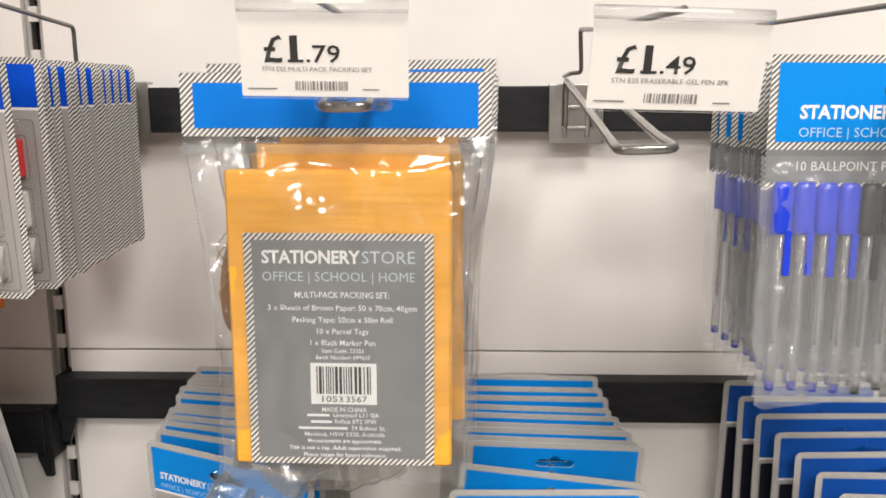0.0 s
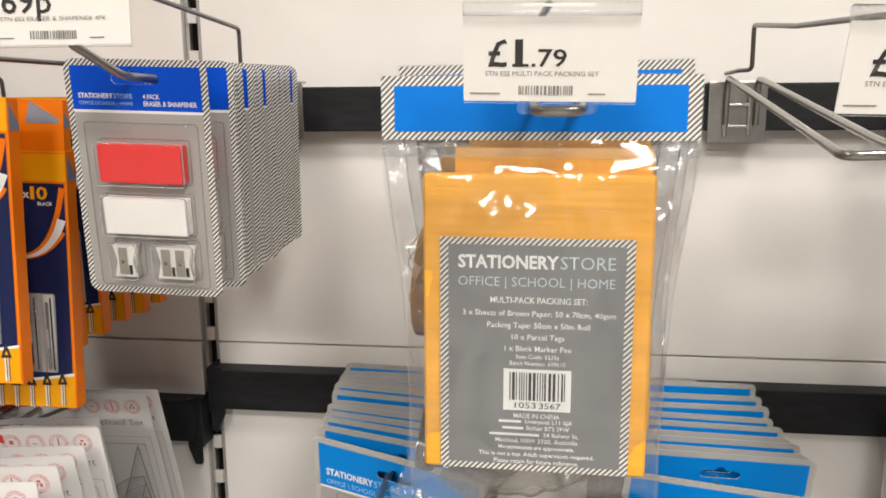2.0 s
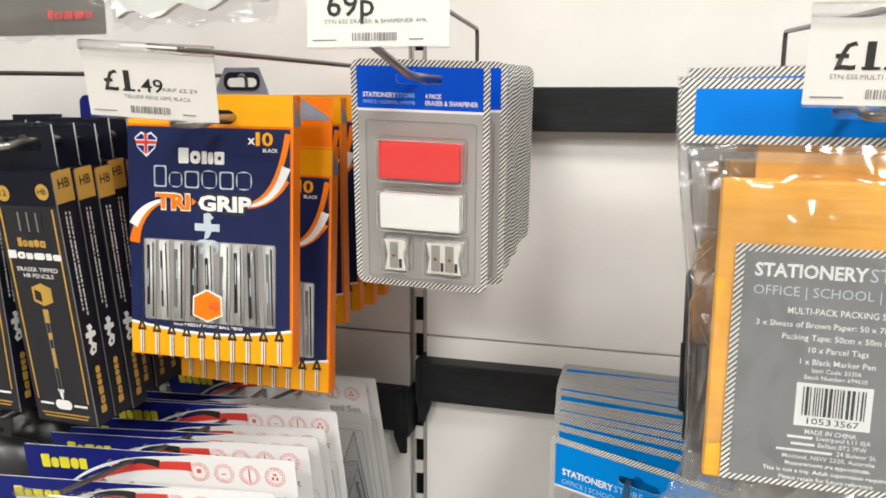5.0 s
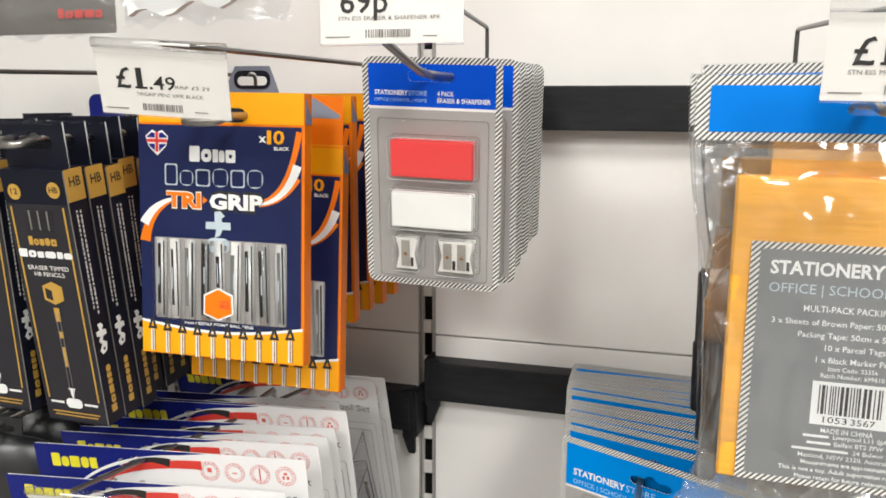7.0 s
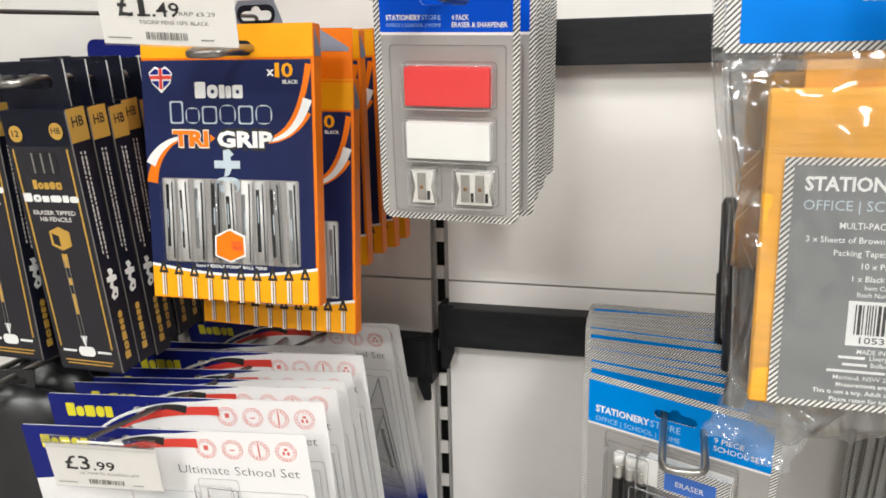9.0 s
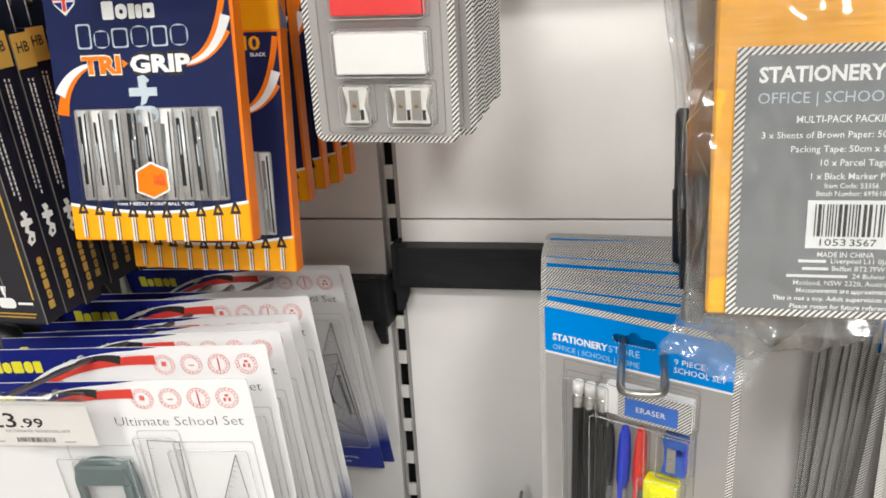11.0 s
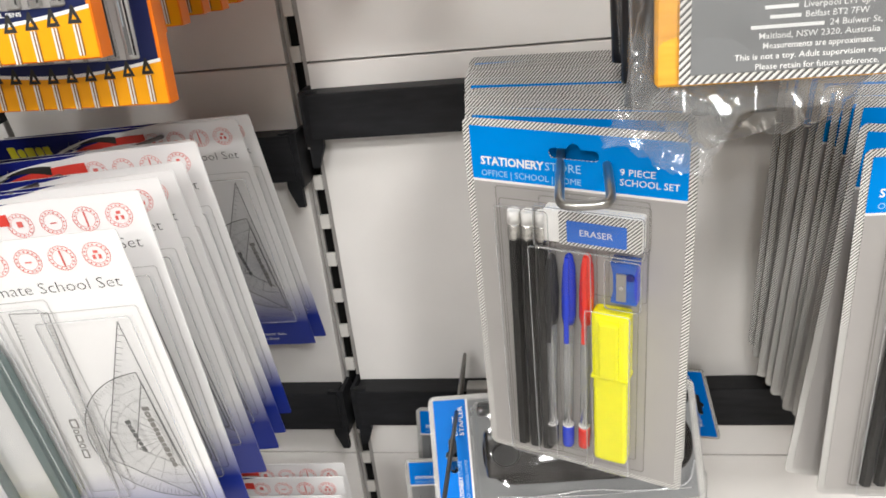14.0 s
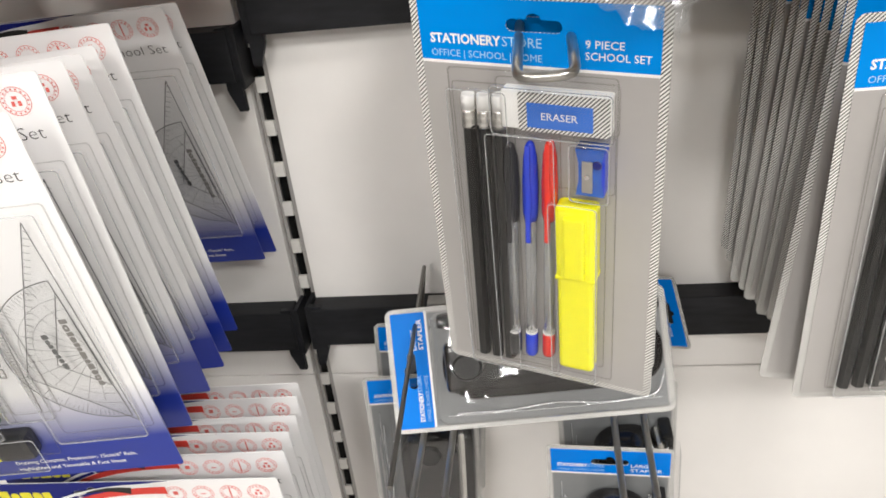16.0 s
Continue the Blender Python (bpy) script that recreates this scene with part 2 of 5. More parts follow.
def from_curve(cu, m=None):
    ob = bpy.data.objects.new("shape", cu)
    me = bpy.data.meshes.new_from_object(ob)
    bpy.data.objects.remove(ob)
    if m is not None:
        me.transform(m)
    me.materials.clear()
    return me


def rrect(w, h, r=0.004, cx=0.0, cz=0.0, n=4):
    """Rounded rectangle, centred at cx, cz."""
    pts = []
    for sx, sz, a0 in ((1, 1, 0), (-1, 1, 90), (-1, -1, 180), (1, -1, 270)):
        for i in range(n + 1):
            a = radians(a0 + 90 * i / n)
            pts.append((cx + sx * (w / 2 - r) + r * math.cos(a), cz + sz * (h / 2 - r) + r * math.sin(a)))
    return pts


def euro_slot(cx, cz, w=0.036, h=0.008):
    """The hanging slot of a card: a long hole with a hump in its upper edge."""
    pts = []
    for i in range(7):
        a = radians(-90 + 30 * i)
        pts.append((cx + w / 2 - h / 2 + h / 2 * math.cos(a), cz + h / 2 * math.sin(a)))
    for i in range(5):
        a = radians(180 * i / 4)
        pts.append((cx + 0.005 * math.cos(a), cz + h / 2 + 0.004 * math.sin(a)))
    for i in range(7):
        a = radians(90 + 30 * i)
        pts.append((cx - w / 2 + h / 2 + h / 2 * math.cos(a), cz + h / 2 * math.sin(a)))
    return pts


def sheet(outlines, thick=0.0008, y=0.0):
    """A flat upright piece, from outlines in x and z, with holes where outlines lie inside others; its middle at y."""
    cu = bpy.data.curves.new("outline", "CURVE")
    cu.dimensions, cu.fill_mode, cu.extrude = "2D", "BOTH", thick / 2
    for pts in outlines:
        s = cu.splines.new("POLY")
        s.points.add(len(pts) - 1)
        for p, (x, z) in zip(s.points, pts):
            p.co = (x, z, 0, 1)
        s.use_cyclic_u = True
    me = from_curve(cu, Matrix.Translation((0, y, 0)) @ UPRIGHT)
    bpy.data.curves.remove(cu)
    return me


def fillet(pts, r=0.006, n=4):
    out = [Vector(pts[0])]
    for a, b, c in zip(pts, pts[1:], pts[2:]):
        a, b, c = Vector(a), Vector(b), Vector(c)
        k = min(r, (a - b).length * 0.45, (c - b).length * 0.45)
        p, q = b + (a - b).normalized() * k, b + (c - b).normalized() * k
        for i in range(n + 1):
            t = i / n
            out.append(p.lerp(b, t).lerp(b.lerp(q, t), t))
    out.append(Vector(pts[-1]))
    return out


def wire(runs, r=0.0025, bend=0.008):
    """Bent round wire along each run of points, as one mesh."""
    cu = bpy.data.curves.new("wire", "CURVE")
    cu.dimensions, cu.bevel_depth, cu.bevel_resolution, cu.use_fill_caps = "3D", r, 3, True
    for run in runs:
        pts = fillet(run, bend)
        s = cu.splines.new("POLY")
        s.points.add(len(pts) - 1)
        for p, q in zip(s.points, pts):
            p.co = (*q, 1)
    me = from_curve(cu)
    bpy.data.curves.remove(cu)
    for p in me.polygons:
        p.use_smooth = True
    return me


def block(w, d, h, c=(0, 0, 0), bevel=0.0, bm=None, seg=2):
    """A box with softened edges, centred at c."""
    one = bmesh.new()
    bmesh.ops.create_cube(one, size=1)
    bmesh.ops.scale(one, vec=(w, d, h), verts=one.verts)
    if bevel:
        bmesh.ops.bevel(one, geom=one.edges[:], offset=bevel, segments=seg, affect="EDGES", profile=0.7)
    bmesh.ops.translate(one, vec=c, verts=one.verts)
    if bm is None:
        return one
    me = bpy.data.meshes.new("t")
    one.to_mesh(me)
    one.free()
    bm.from_mesh(me)
    bpy.data.meshes.remove(me)
    return bm


def rod(profile, c=(0, 0, 0), seg=12, bm=None, flat=1.0):
    """A turned upright body: profile is pairs of radius and height; flat squeezes its depth."""
    bm = bm or bmesh.new()
    rings = []
    for r, z in profile:
        rings.append([bm.verts.new((c[0] + r * math.cos(2 * math.pi * i / seg), c[1] + flat * r * math.sin(2 * math.pi * i / seg), c[2] + z)) for i in range(seg)])
    for a, b in zip(rings, rings[1:]):
        for i in range(seg):
            f = bm.faces.new((a[i], a[(i + 1) % seg], b[(i + 1) % seg], b[i]))
            f.smooth = seg > 6
    bm.faces.new(rings[0][::-1])
    bm.faces.new(rings[-1])
    bmesh.ops.recalc_face_normals(bm, faces=bm.faces)
    return bm


def joined(meshes):
    bm = bmesh.new()
    for me in meshes:
        bm.from_mesh(me)
        bpy.data.meshes.remove(me)
    return bm


def words(items, y, bold=0.0, thick=0.0002):
    """Lettering as one mesh: items are (text, x, z of the baseline, width wanted, height wanted, align); a width of 0 keeps the letters' own."""
    made = []
    for body, x, z, w, h, align in items:
        cu = bpy.data.curves.new("words", "FONT")
        cu.body, cu.size, cu.offset, cu.extrude, cu.resolution_u = body, 1.0, bold, 0.0, 2
        me = from_curve(cu)
        bpy.data.curves.remove(cu)
        xs = [v.co.x for v in me.vertices] or [0, 1]
        x0, x1 = min(xs), max(xs)
        sz = h / 0.72
        sx = w / (x1 - x0) if w else sz
        shift = {"l": 0, "c": -(x1 - x0) / 2 * sx, "r": -(x1 - x0) * sx}[align]
        me.transform(Matrix.Translation((x + shift - x0 * sx, y, z)) @ UPRIGHT @ Matrix.Diagonal((sx, sz, 1, 1)))
        made.append(me)
    return joined(made)


def bars(items, y, thick=0.0002):
    """Plain printed bars: centre x, z, width, height."""
    return sheet([[(x - w / 2, z - h / 2), (x + w / 2, z - h / 2), (x + w / 2, z + h / 2), (x - w / 2, z + h / 2)] for x, z, w, h in items], thick, y)


def quads(items, y):
    """Many thin printed strokes as one mesh: each from x0, z0 to x1, z1 with a width."""
    bm = bmesh.new()
    for x0, z0, x1, z1, w in items:
        d = Vector((x1 - x0, z1 - z0)).normalized() * w / 2
        bm.faces.new([bm.verts.new((x, y, z)) for x, z in ((x0 - d.y, z0 + d.x), (x0 + d.y, z0 - d.x), (x1 + d.y, z1 - d.x), (x1 - d.y, z1 + d.x))])
    return bm


def mark_row(x0, x1, z, h, n, y, seed=1, thick=0.0003, hollow=0.0):
    """A maker's mark drawn as a row of plain rounded blocks, some pierced or slit; hollow: as outlines of that width."""
    rnd = random.Random(seed)
    widths = [rnd.uniform(0.55, 1.15) for _ in range(n)]
    unit = (x1 - x0) / sum(widths)
    out, x = [], x0
    for i, k in enumerate(widths):
        w_, h_ = unit * k * 0.86, h * (1.0 if i == 0 else rnd.uniform(0.72, 0.86))
        cx, cz = x + unit * k / 2, z + h_ / 2
        out.append(rrect(w_, h_, min(w_, h_) * (0.42 if i % 2 else 0.14), cx, cz, 3))
        if hollow:
            out.append(rrect(w_ - 2 * hollow, h_ - 2 * hollow, min(w_, h_) * 0.16, cx, cz, 3))
        elif k > 0.7 and i % 3 == 1:
            out.append(rrect(w_ * 0.34, h_ * 0.3, w_ * 0.12, cx, cz, 2))
        x += unit * k
    return sheet(out, thick, y)


def barcode(cx, cz, w, h, y, seed=3, n=30):
    rnd = random.Random(seed)
    out, x = [], 0.0
    while x < 1:
        bw = rnd.choice((1, 1, 1.6, 2.6)) / n * 0.5
        out.append((cx - w / 2 + w * min(x + bw / 2, 1), cz, w * bw, h))
        x += bw + rnd.choice((1, 1.4, 2.2)) / n * 0.5
    return bars(out, y)


# ---- the shop round the shelf ----
def wall(name, w, d, h, c, material, label, category="wall"):
    return tagged(part(name, block(w, d, h, c), material), label, category, kind="structure")


wall("floor", 9, 7, 0.1, (0, -1.2, -0.05), M_FLOOR, "grey vinyl shop floor", "floor")
wall("ceiling", 9, 7, 0.1, (0, -1.2, 3.05), M_CEIL, "white tiled shop ceiling", "ceiling")
wall("wall_north", 9, 0.1, 3.0, (0, 1.35, 1.5), M_FAR, "plain shop wall behind the shelving")
wall("wall_south", 9, 0.1, 3.0, (0, -4.6, 1.5), M_FAR, "plain shop wall across the aisle")
wall("wall_east", 0.1, 5.8, 3.0, (4.4, -1.62, 1.5), M_FAR, "plain shop end wall")
wall("wall_west", 0.1, 5.8, 3.0, (-4.4, -1.62, 1.5), M_FAR, "plain shop end wall")
for lx, ly in ((-1.25, -0.4), (0.65, -0.4), (-2.2, -1.8), (-0.55, -1.8), (1.0, -1.8), (-0.4, -3.3)):
    fix = thing("ceiling_light", pose(lx, ly, 2.93), "square white ceiling light with a glowing diffuser", "light", "shop ceiling lights")
    part("housing", block(0.66, 0.66, 0.08, (0, 0, 0.03), 0.01), M_CEIL, fix)
    part("diffuser", block(0.6, 0.6, 0.012, (0, 0, -0.016), 0.003), M_GLOW, fix)

# ---- shelving back: panels, posts, bars ----
POST_X, PITCH = -0.477, 0.047
SEAMS = (0.155, 0.655, 1.153, 1.653, 2.153)
for bay, (x0, x1) in enumerate(((-1.455, POST_X - 0.0112), (POST_X + 0.0112, 0.498))):
    for i, (z0, z1) in enumerate(zip(SEAMS, SEAMS[1:])):
        pn = part("back_panel", block(x1 - x0, 0.016, z1 - z0 - 0.0022, ((x0 + x1) / 2, 0.983, (z0 + z1) / 2), 0.0012), M_PANEL)
        tagged(pn, "off-white painted steel back panel of the shelving", "shelving panel", "shelving back panels", "structure")
for px in (POST_X - 1.0, POST_X, POST_X + 1.0):
    post = thing("shelf_upright", pose(px, 0.995, 0), "off-white slotted steel shelving upright between the panels", "shelving upright", "shelving uprights", "structure")
    for sx in (-1, 1):
        # side strips coloured as if shaded beside the brighter bridges
        part("face_strip", block(0.0042, 0.002, 2.1, (sx * 0.0072, -0.0125, 1.1)), M_RECESS, post)
    z = 0.175
    while z < 2.14:
        part("bridge", block(0.0102, 0.004, 0.0165, (0, -0.0155, z), 0.0006), M_POST, post)
        z += PITCH
    # backing sheet painted black to give the slots their shade
    part("channel", block(0.027, 0.004, 2.12, (0, 0.016, 1.1)), M_SLOT, post, "black backing that paints the shade inside the upright")


def rail(name, x0, x1, zb, h, label):
    r = thing(name, pose(0, 0, zb), label, "display rail", "black hook rails")
    part("bar", block(x1 - x0, 0.029, h, ((x0 + x1) / 2, 0.9595, h / 2), 0.0022), M_BAR, r)
    for xe, s in ((x0, 1), (x1, -1)):
        pts = [(xe - 0.003 * s, h + 0.003), (xe + 0.012 * s, h + 0.002), (xe + 0.012 * s, -0.008), (xe + 0.004 * s, -0.03), (xe - 0.004 * s, -0.03)]
        br = sheet([pts], 0.006, 0.0)
        part("end_bracket", br, M_BAR, r, at=pose(0, 0.951, 0))
        part("bracket_hook", block(0.005, 0.04, h + 0.01, (xe - 0.005 * s, 0.968, h / 2 - 0.003), 0.002), M_BAR, r)
    return r


for zb in (1.408, 1.078, 0.719):
    rail("hook_rail", POST_X + 0.012, 0.512, zb, 0.0485, "black steel hook rail with scratched paint")
for zb in (1.358, 1.034, 0.713):
    rail("hook_rail", -1.46, POST_X - 0.012, zb, 0.051, "black steel hook rail on the neighbouring bay")


# ---- hooks and price tickets ----
def hook(x, rail_z, y_end, z, arm=None, half=0.014, label="zinc wire display hook clipped on the rail", run=None, plate=0.05):
    """Clip plate, double prong out to y_end at height z, and, if asked, a ticket arm through the points of arm."""
    hk = thing("display_hook", pose(x, 0, 0), label, "hook", "display hooks")
    bm = block(plate, 0.0025, 0.062, (0, 0.943, rail_z + 0.023), 0.001)
    block(plate, 0.016, 0.0025, (0, 0.951, rail_z + 0.0535), 0.001, bm)
    for dx in (-0.012, 0.012):
        block(0.005, 0.005, 0.05, (dx, 0.9405, rail_z + 0.023), 0.002, bm)
    block(0.03, 0.004, 0.004, (0, 0.9405, rail_z + 0.008), 0.0015, bm)
    block(0.03, 0.004, 0.004, (0, 0.9405, rail_z + 0.03), 0.0015, bm)
    part("clip_plate", bm, M_STEEL, hk)
    e = 0.012
    if run:
        part("prong", wire([[(px - x, py, pz) for px, py, pz in run]], 0.0031, 0.01), M_STEEL, hk)
    else:
        part("prong", wire([[(-half, 0.941, rail_z + 0.03), (-half, 0.93, z), (-half, y_end + 0.02, z - 0.002), (-half, y_end, z - 0.006), (half, y_end, z - 0.006), (half, y_end + 0.02, z - 0.002), (half, 0.93, z), (half, 0.941, rail_z + 0.03)]], 0.0031, e), M_STEEL, hk)
    if arm:
        part("ticket_arm", wire([[(px - x, py, pz) for px, py, pz in arm]], 0.0021, 0.006), M_WIRE, hk)
    return hk


def price_ticket(m, pounds, pence, lines, seed, w=0.0915, h=0.044):
    """Paper ticket hanging in a clear clip; its origin is the middle of the paper's upper edge."""
    t = thing("price_ticket", m, "white paper price ticket in a clear plastic holder", "price ticket", "price tickets")
    part("paper", sheet([rrect(w, h, 0.0008, 0, -h / 2, 2)], 0.0005), M_PAPER, t)
    bm = rod([(0.0035, -w / 2), (0.0036, w / 2)], seg=14)
    bm.transform(Matrix.Translation((0, 0, 0.004)) @ Matrix.Rotation(radians(90), 4, "Y"))
    block(w, 0.0042, 0.005, (0, 0.0003, -0.0005), 0.0008, bm)
    block(w, 0.003, 0.0018, (0, 0.0004, -h - 0.0002), 0.0006, bm)
    part("holder", bm, M_CLEAR, t, "clear plastic ticket holder")
    # white strip paints the bright highlight on the clear tube
    part("holder_glint", block(w * 0.42, 0.0012, 0.0016, (0.004, -0.0034, 0.0058), 0.0004), M_ERASER, t)
    y = -0.0006
    part("price", words(([("£", -0.0325, -0.0255, 0.0102, 0.0145, "l"), (pounds[1:], -0.0205 if pounds[1:] != "1" else -0.0182, -0.0255, 0.0088 if pounds[1:] != "1" else 0.0042, 0.0145, "l")] if pence else [(pounds, -0.0325, -0.0255, 0.031, 0.0145, "l")]) + ([(pence, -0.0095, -0.0255, 0.0185, 0.0093, "l")] if pence else []), y, 0.010), M_INK, t)
    if pounds == "£1":
        part("figure_foot", bars([(-0.0153, -0.0249, 0.0086, 0.0014)], y), M_INK, t)
    small = [(s, x, z, wd, 0.0026, "l") for s, x, z, wd in lines]
    part("description", words(small, y, 0.0), M_FAINT, t)
    part("barcode", barcode(-0.0015, -h + 0.006, 0.029, 0.0048, y, seed), M_FAINT, t)
    part("small_print", bars([(-w / 2 + 0.0115, -h + 0.0042, 0.016, 0.0006), (w / 2 - 0.0205, -h + 0.0042, 0.009, 0.0006)], y), M_FAINT, t)
    return t


# ---- hanging cards ----
def card_base(t, w, h, head, edge=0.0055, head_mat=None, r=0.006, slot_w=0.036, border=None, slot_z=-0.021):
    """Hairline-bordered card with a coloured header, a white line and a grey field; origin at the middle of the top edge."""
    slot = euro_slot(0, slot_z, slot_w)
    part("card", sheet([rrect(w, h, r, 0, -h / 2), slot], 0.0008), border or M_STRIPE9, t)
    part("header", sheet([rrect(w - 2 * edge, head - edge, 0.001, 0, -(head + edge) / 2, 2), slot], 0.0003, -0.0007), head_mat or M_BLUE, t)
    part("header_line", bars([(0, -head - 0.001, w - 2 * edge, 0.002)], -0.0007, 0.0003), M_WHITE, t)
    part("field", sheet([rrect(w - 2 * edge, h - head - 0.002 - edge, 0.0015, 0, -(head + 0.002 + h - edge) / 2, 2)], 0.0003, -0.0007), M_GREY, t, "grey printed field")


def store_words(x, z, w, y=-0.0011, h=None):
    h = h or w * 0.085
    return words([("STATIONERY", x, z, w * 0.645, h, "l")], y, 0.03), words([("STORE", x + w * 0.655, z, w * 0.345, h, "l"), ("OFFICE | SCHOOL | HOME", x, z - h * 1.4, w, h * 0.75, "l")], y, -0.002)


def tray(w, h, d, c, r=0.004, y0=-0.0009):
    """A clear formed blister: raised tray with soft shoulders on the card."""
    bm = block(w, d * 2, h, (c[0], y0, c[1]), min(r, d * 0.45), seg=3)
    bmesh.ops.delete(bm, geom=[v for v in bm.verts if v.co.y > y0 + 0.0004], context="VERTS")
    for f in bm.faces:
        f.smooth = True
    return bm


def trays(t, items, label="clear formed blister"):
    for w, h, d, cx, cz in items:
        b = part("blister", tray(w, h, d, (cx, cz)), M_CLEAR, t, label)
        # added ring, tinted to draw the dark line round the blister's foot
        part("foot_shade_rim", sheet([rrect(w + 0.001, h + 0.001, 0.003, cx, cz), rrect(w - 0.0006, h - 0.0006, 0.0026, cx, cz)], 0.0003, -0.0013), M_RIM, b)
        if d > 0.004:
            # added whitish ring that paints the highlight along the shoulder
            part("shoulder_glint", sheet([rrect(w - 0.0008, h - 0.0008, 0.003, cx, cz), rrect(w - 0.002, h - 0.002, 0.0026, cx, cz)], 0.0004, -d - 0.0004), M_GLINT, b)


# nine piece school set
NW, NH, NHEAD = 0.1645, 0.3065, 0.0462


def nine_set(m, full, dark=False):
    t = thing("school_set_pack", m, "grey carded nine piece school set with a bright blue header" if full else "grey carded school set with blue header, stacked on hook", "stationery pack", "nine piece school sets")
    card_base(t, NW, NH, NHEAD, head_mat=M_DKROYAL if dark else M_CYAN)
    if dark:
        part("dark_field", sheet([rrect(NW - 0.014, NH - NHEAD - 0.012, 0.002, 0, -(NHEAD + NH) / 2, 2)], 0.0003, -0.0011), M_DKNAVY, t, "black printed field")
        tagged(t, "black carded stationery set with dark blue header", group="black carded sets")
        return t
    if not full:
        part("blister", tray(0.11, 0.2, 0.012, (-0.005, -0.17)), M_CLEAR, t, "clear formed blister")
        bm = bmesh.new()
        for i in range(5):
            rod([(0.0042, -0.27), (0.0042, -0.09)], (-0.05 + 0.0095 * i, -0.006, 0), 6, bm)
        part("pencils", bm, M_GRAPH, t)
        return t
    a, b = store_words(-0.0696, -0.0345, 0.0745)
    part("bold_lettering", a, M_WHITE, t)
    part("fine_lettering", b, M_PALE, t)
    part("title", words([("9 PIECE", 0.032, -0.0325, 0.0235, 0.005, "l"), ("SCHOOL SET", 0.032, -0.0398, 0.0395, 0.005, "l")], -0.0011, 0.004), M_WHITE, t)
    # things under the blister
    for i in range(3):
        lean = pose(-0.0485 + 0.0108 * i, -0.0062, -0.289 + 0.0006 * i, 0, 1.0, 0)
        p = part("pencil", rod([(0.0049, 0), (0.0049, 0.2)], (0, 0, 0), 6), M_GRAPH, t, "black hexagonal pencil", at=lean)
        part("ferrule", rod([(0.0049, 0), (0.0051, 0.003), (0.0046, 0.004), (0.0051, 0.005), (0.0051, 0.008), (0.0046, 0.009), (0.005, 0.0105), (0.005, 0.013)], (0, 0, 0.2), 12), M_FERRULE, p)
        part("rubber_tip", rod([(0.0049, 0), (0.0049, 0.009), (0.0042, 0.0105)], (0, 0, 0.213), 12), M_ERASER, p)
    for i, (pm, lab) in enumerate(((M_BLACK, "black"), (M_PBLUE, "blue"), (M_PRED, "red"))):
        lean = pose(-0.0222 + 0.0136 * i, -0.0068, -0.282 + 0.0025 * i, 0, 1.7, 0)
        p = part("ballpoint_pen", rod([(0.0041, 0.012), (0.0041, 0.13)], (0, 0, 0), 12), M_BARREL, t, "clear ballpoint pen with a %s cap" % lab, at=lean)
        part("cap", rod([(0.0045, 0), (0.0054, 0.006), (0.0056, 0.03), (0.0046, 0.05), (0.0026, 0.059), (0.0008, 0.0605)], (0, 0, 0.124), 14), pm, p)
        part("clip", block(0.0036, 0.0022, 0.076, (0.0004, -0.0064, 0.1465), 0.001), pm, p)
        part("clip_bulge", rod([(0.0014, 0), (0.0028, 0.008), (0.0028, 0.02), (0.0014, 0.03)], (0.0004, -0.0058, 0.128), 10, flat=0.7), pm, p)
        part("end_plug", rod([(0.0044, 0), (0.0049, 0.002), (0.0049, 0.018), (0.0043, 0.0215)], (0, 0, 0), 12), pm, p)
        part("plug_rim", rod([(0.0047, 0), (0.0047, 0.0014)], (0, 0, 0.0215), 12), M_ERASER, p)
        part("refill", rod([(0.0008, 0), (0.0008, 0.105)], (0, 0, 0.022), 6), M_FAINT, p, "thin ink refill")
    hl = part("highlighter", block(0.0262, 0.014, 0.144, (0.0288, -0.009, -0.2075), 0.0052, seg=4), M_HILITE, t, "fluorescent yellow highlighter pen")
    part("cap_ridge", block(0.0282, 0.0158, 0.06, (0.0292, -0.0094, -0.1655), 0.006, seg=4), M_HILITE, hl)
    part("clip", block(0.015, 0.006, 0.05, (0.0292, -0.0178, -0.167), 0.0028, seg=4), M_HILITE, hl)
    part("cap_lip", block(0.0286, 0.0162, 0.003, (0.029, -0.0094, -0.194), 0.0014), M_HILITE, hl)
    e = part("eraser", block(0.0707, 0.0115, 0.0262, (0.0155, -0.0066, -0.0715), 0.0026, seg=3), M_ERASER, t, "white eraser in a printed sleeve")
    part("sleeve", sheet([rrect(0.0585, 0.0262, 0.001, 0.0214, -0.0715, 2)], 0.0006, -0.0128), M_STRIPE9, e)
    part("sleeve_label", sheet([rrect(0.0423, 0.0166, 0.0006, 0.0192, -0.0733, 2)], 0.0006, -0.0134), mat("eraser_label_blue", (0.05, 0.17, 0.62), 0.45, spec=0.2), e)
    part("eraser_word", words([("ERASER", 0.0192, -0.0756, 0.0235, 0.005, "c")], -0.0139, 0.004), M_WHITE, e)
    s = part("sharpener", sheet([[(0.0285, -0.1275), (0.0475, -0.1275), (0.0455, -0.1175), (0.0455, -0.104), (0.0475, -0.094), (0.0285, -0.094), (0.0305, -0.104), (0.0305, -0.1175)]], 0.011, -0.0066), M_BLUECLEAR, t, "translucent blue pencil sharpener")
    part("bore", rod([(0.0032, 0), (0.0026, 0.0012)], (0, 0, 0), 12), M_USNAVY, s, at=pose(0.0428, -0.0122, -0.1045, 90))
    part("grip_side", block(0.003, 0.0105, 0.031, (0.0462, -0.0066, -0.111), 0.0008), M_PBLUE, s)
    part("crown", block(0.018, 0.0105, 0.004, (0.038, -0.0066, -0.0962), 0.001), M_PBLUE, s)
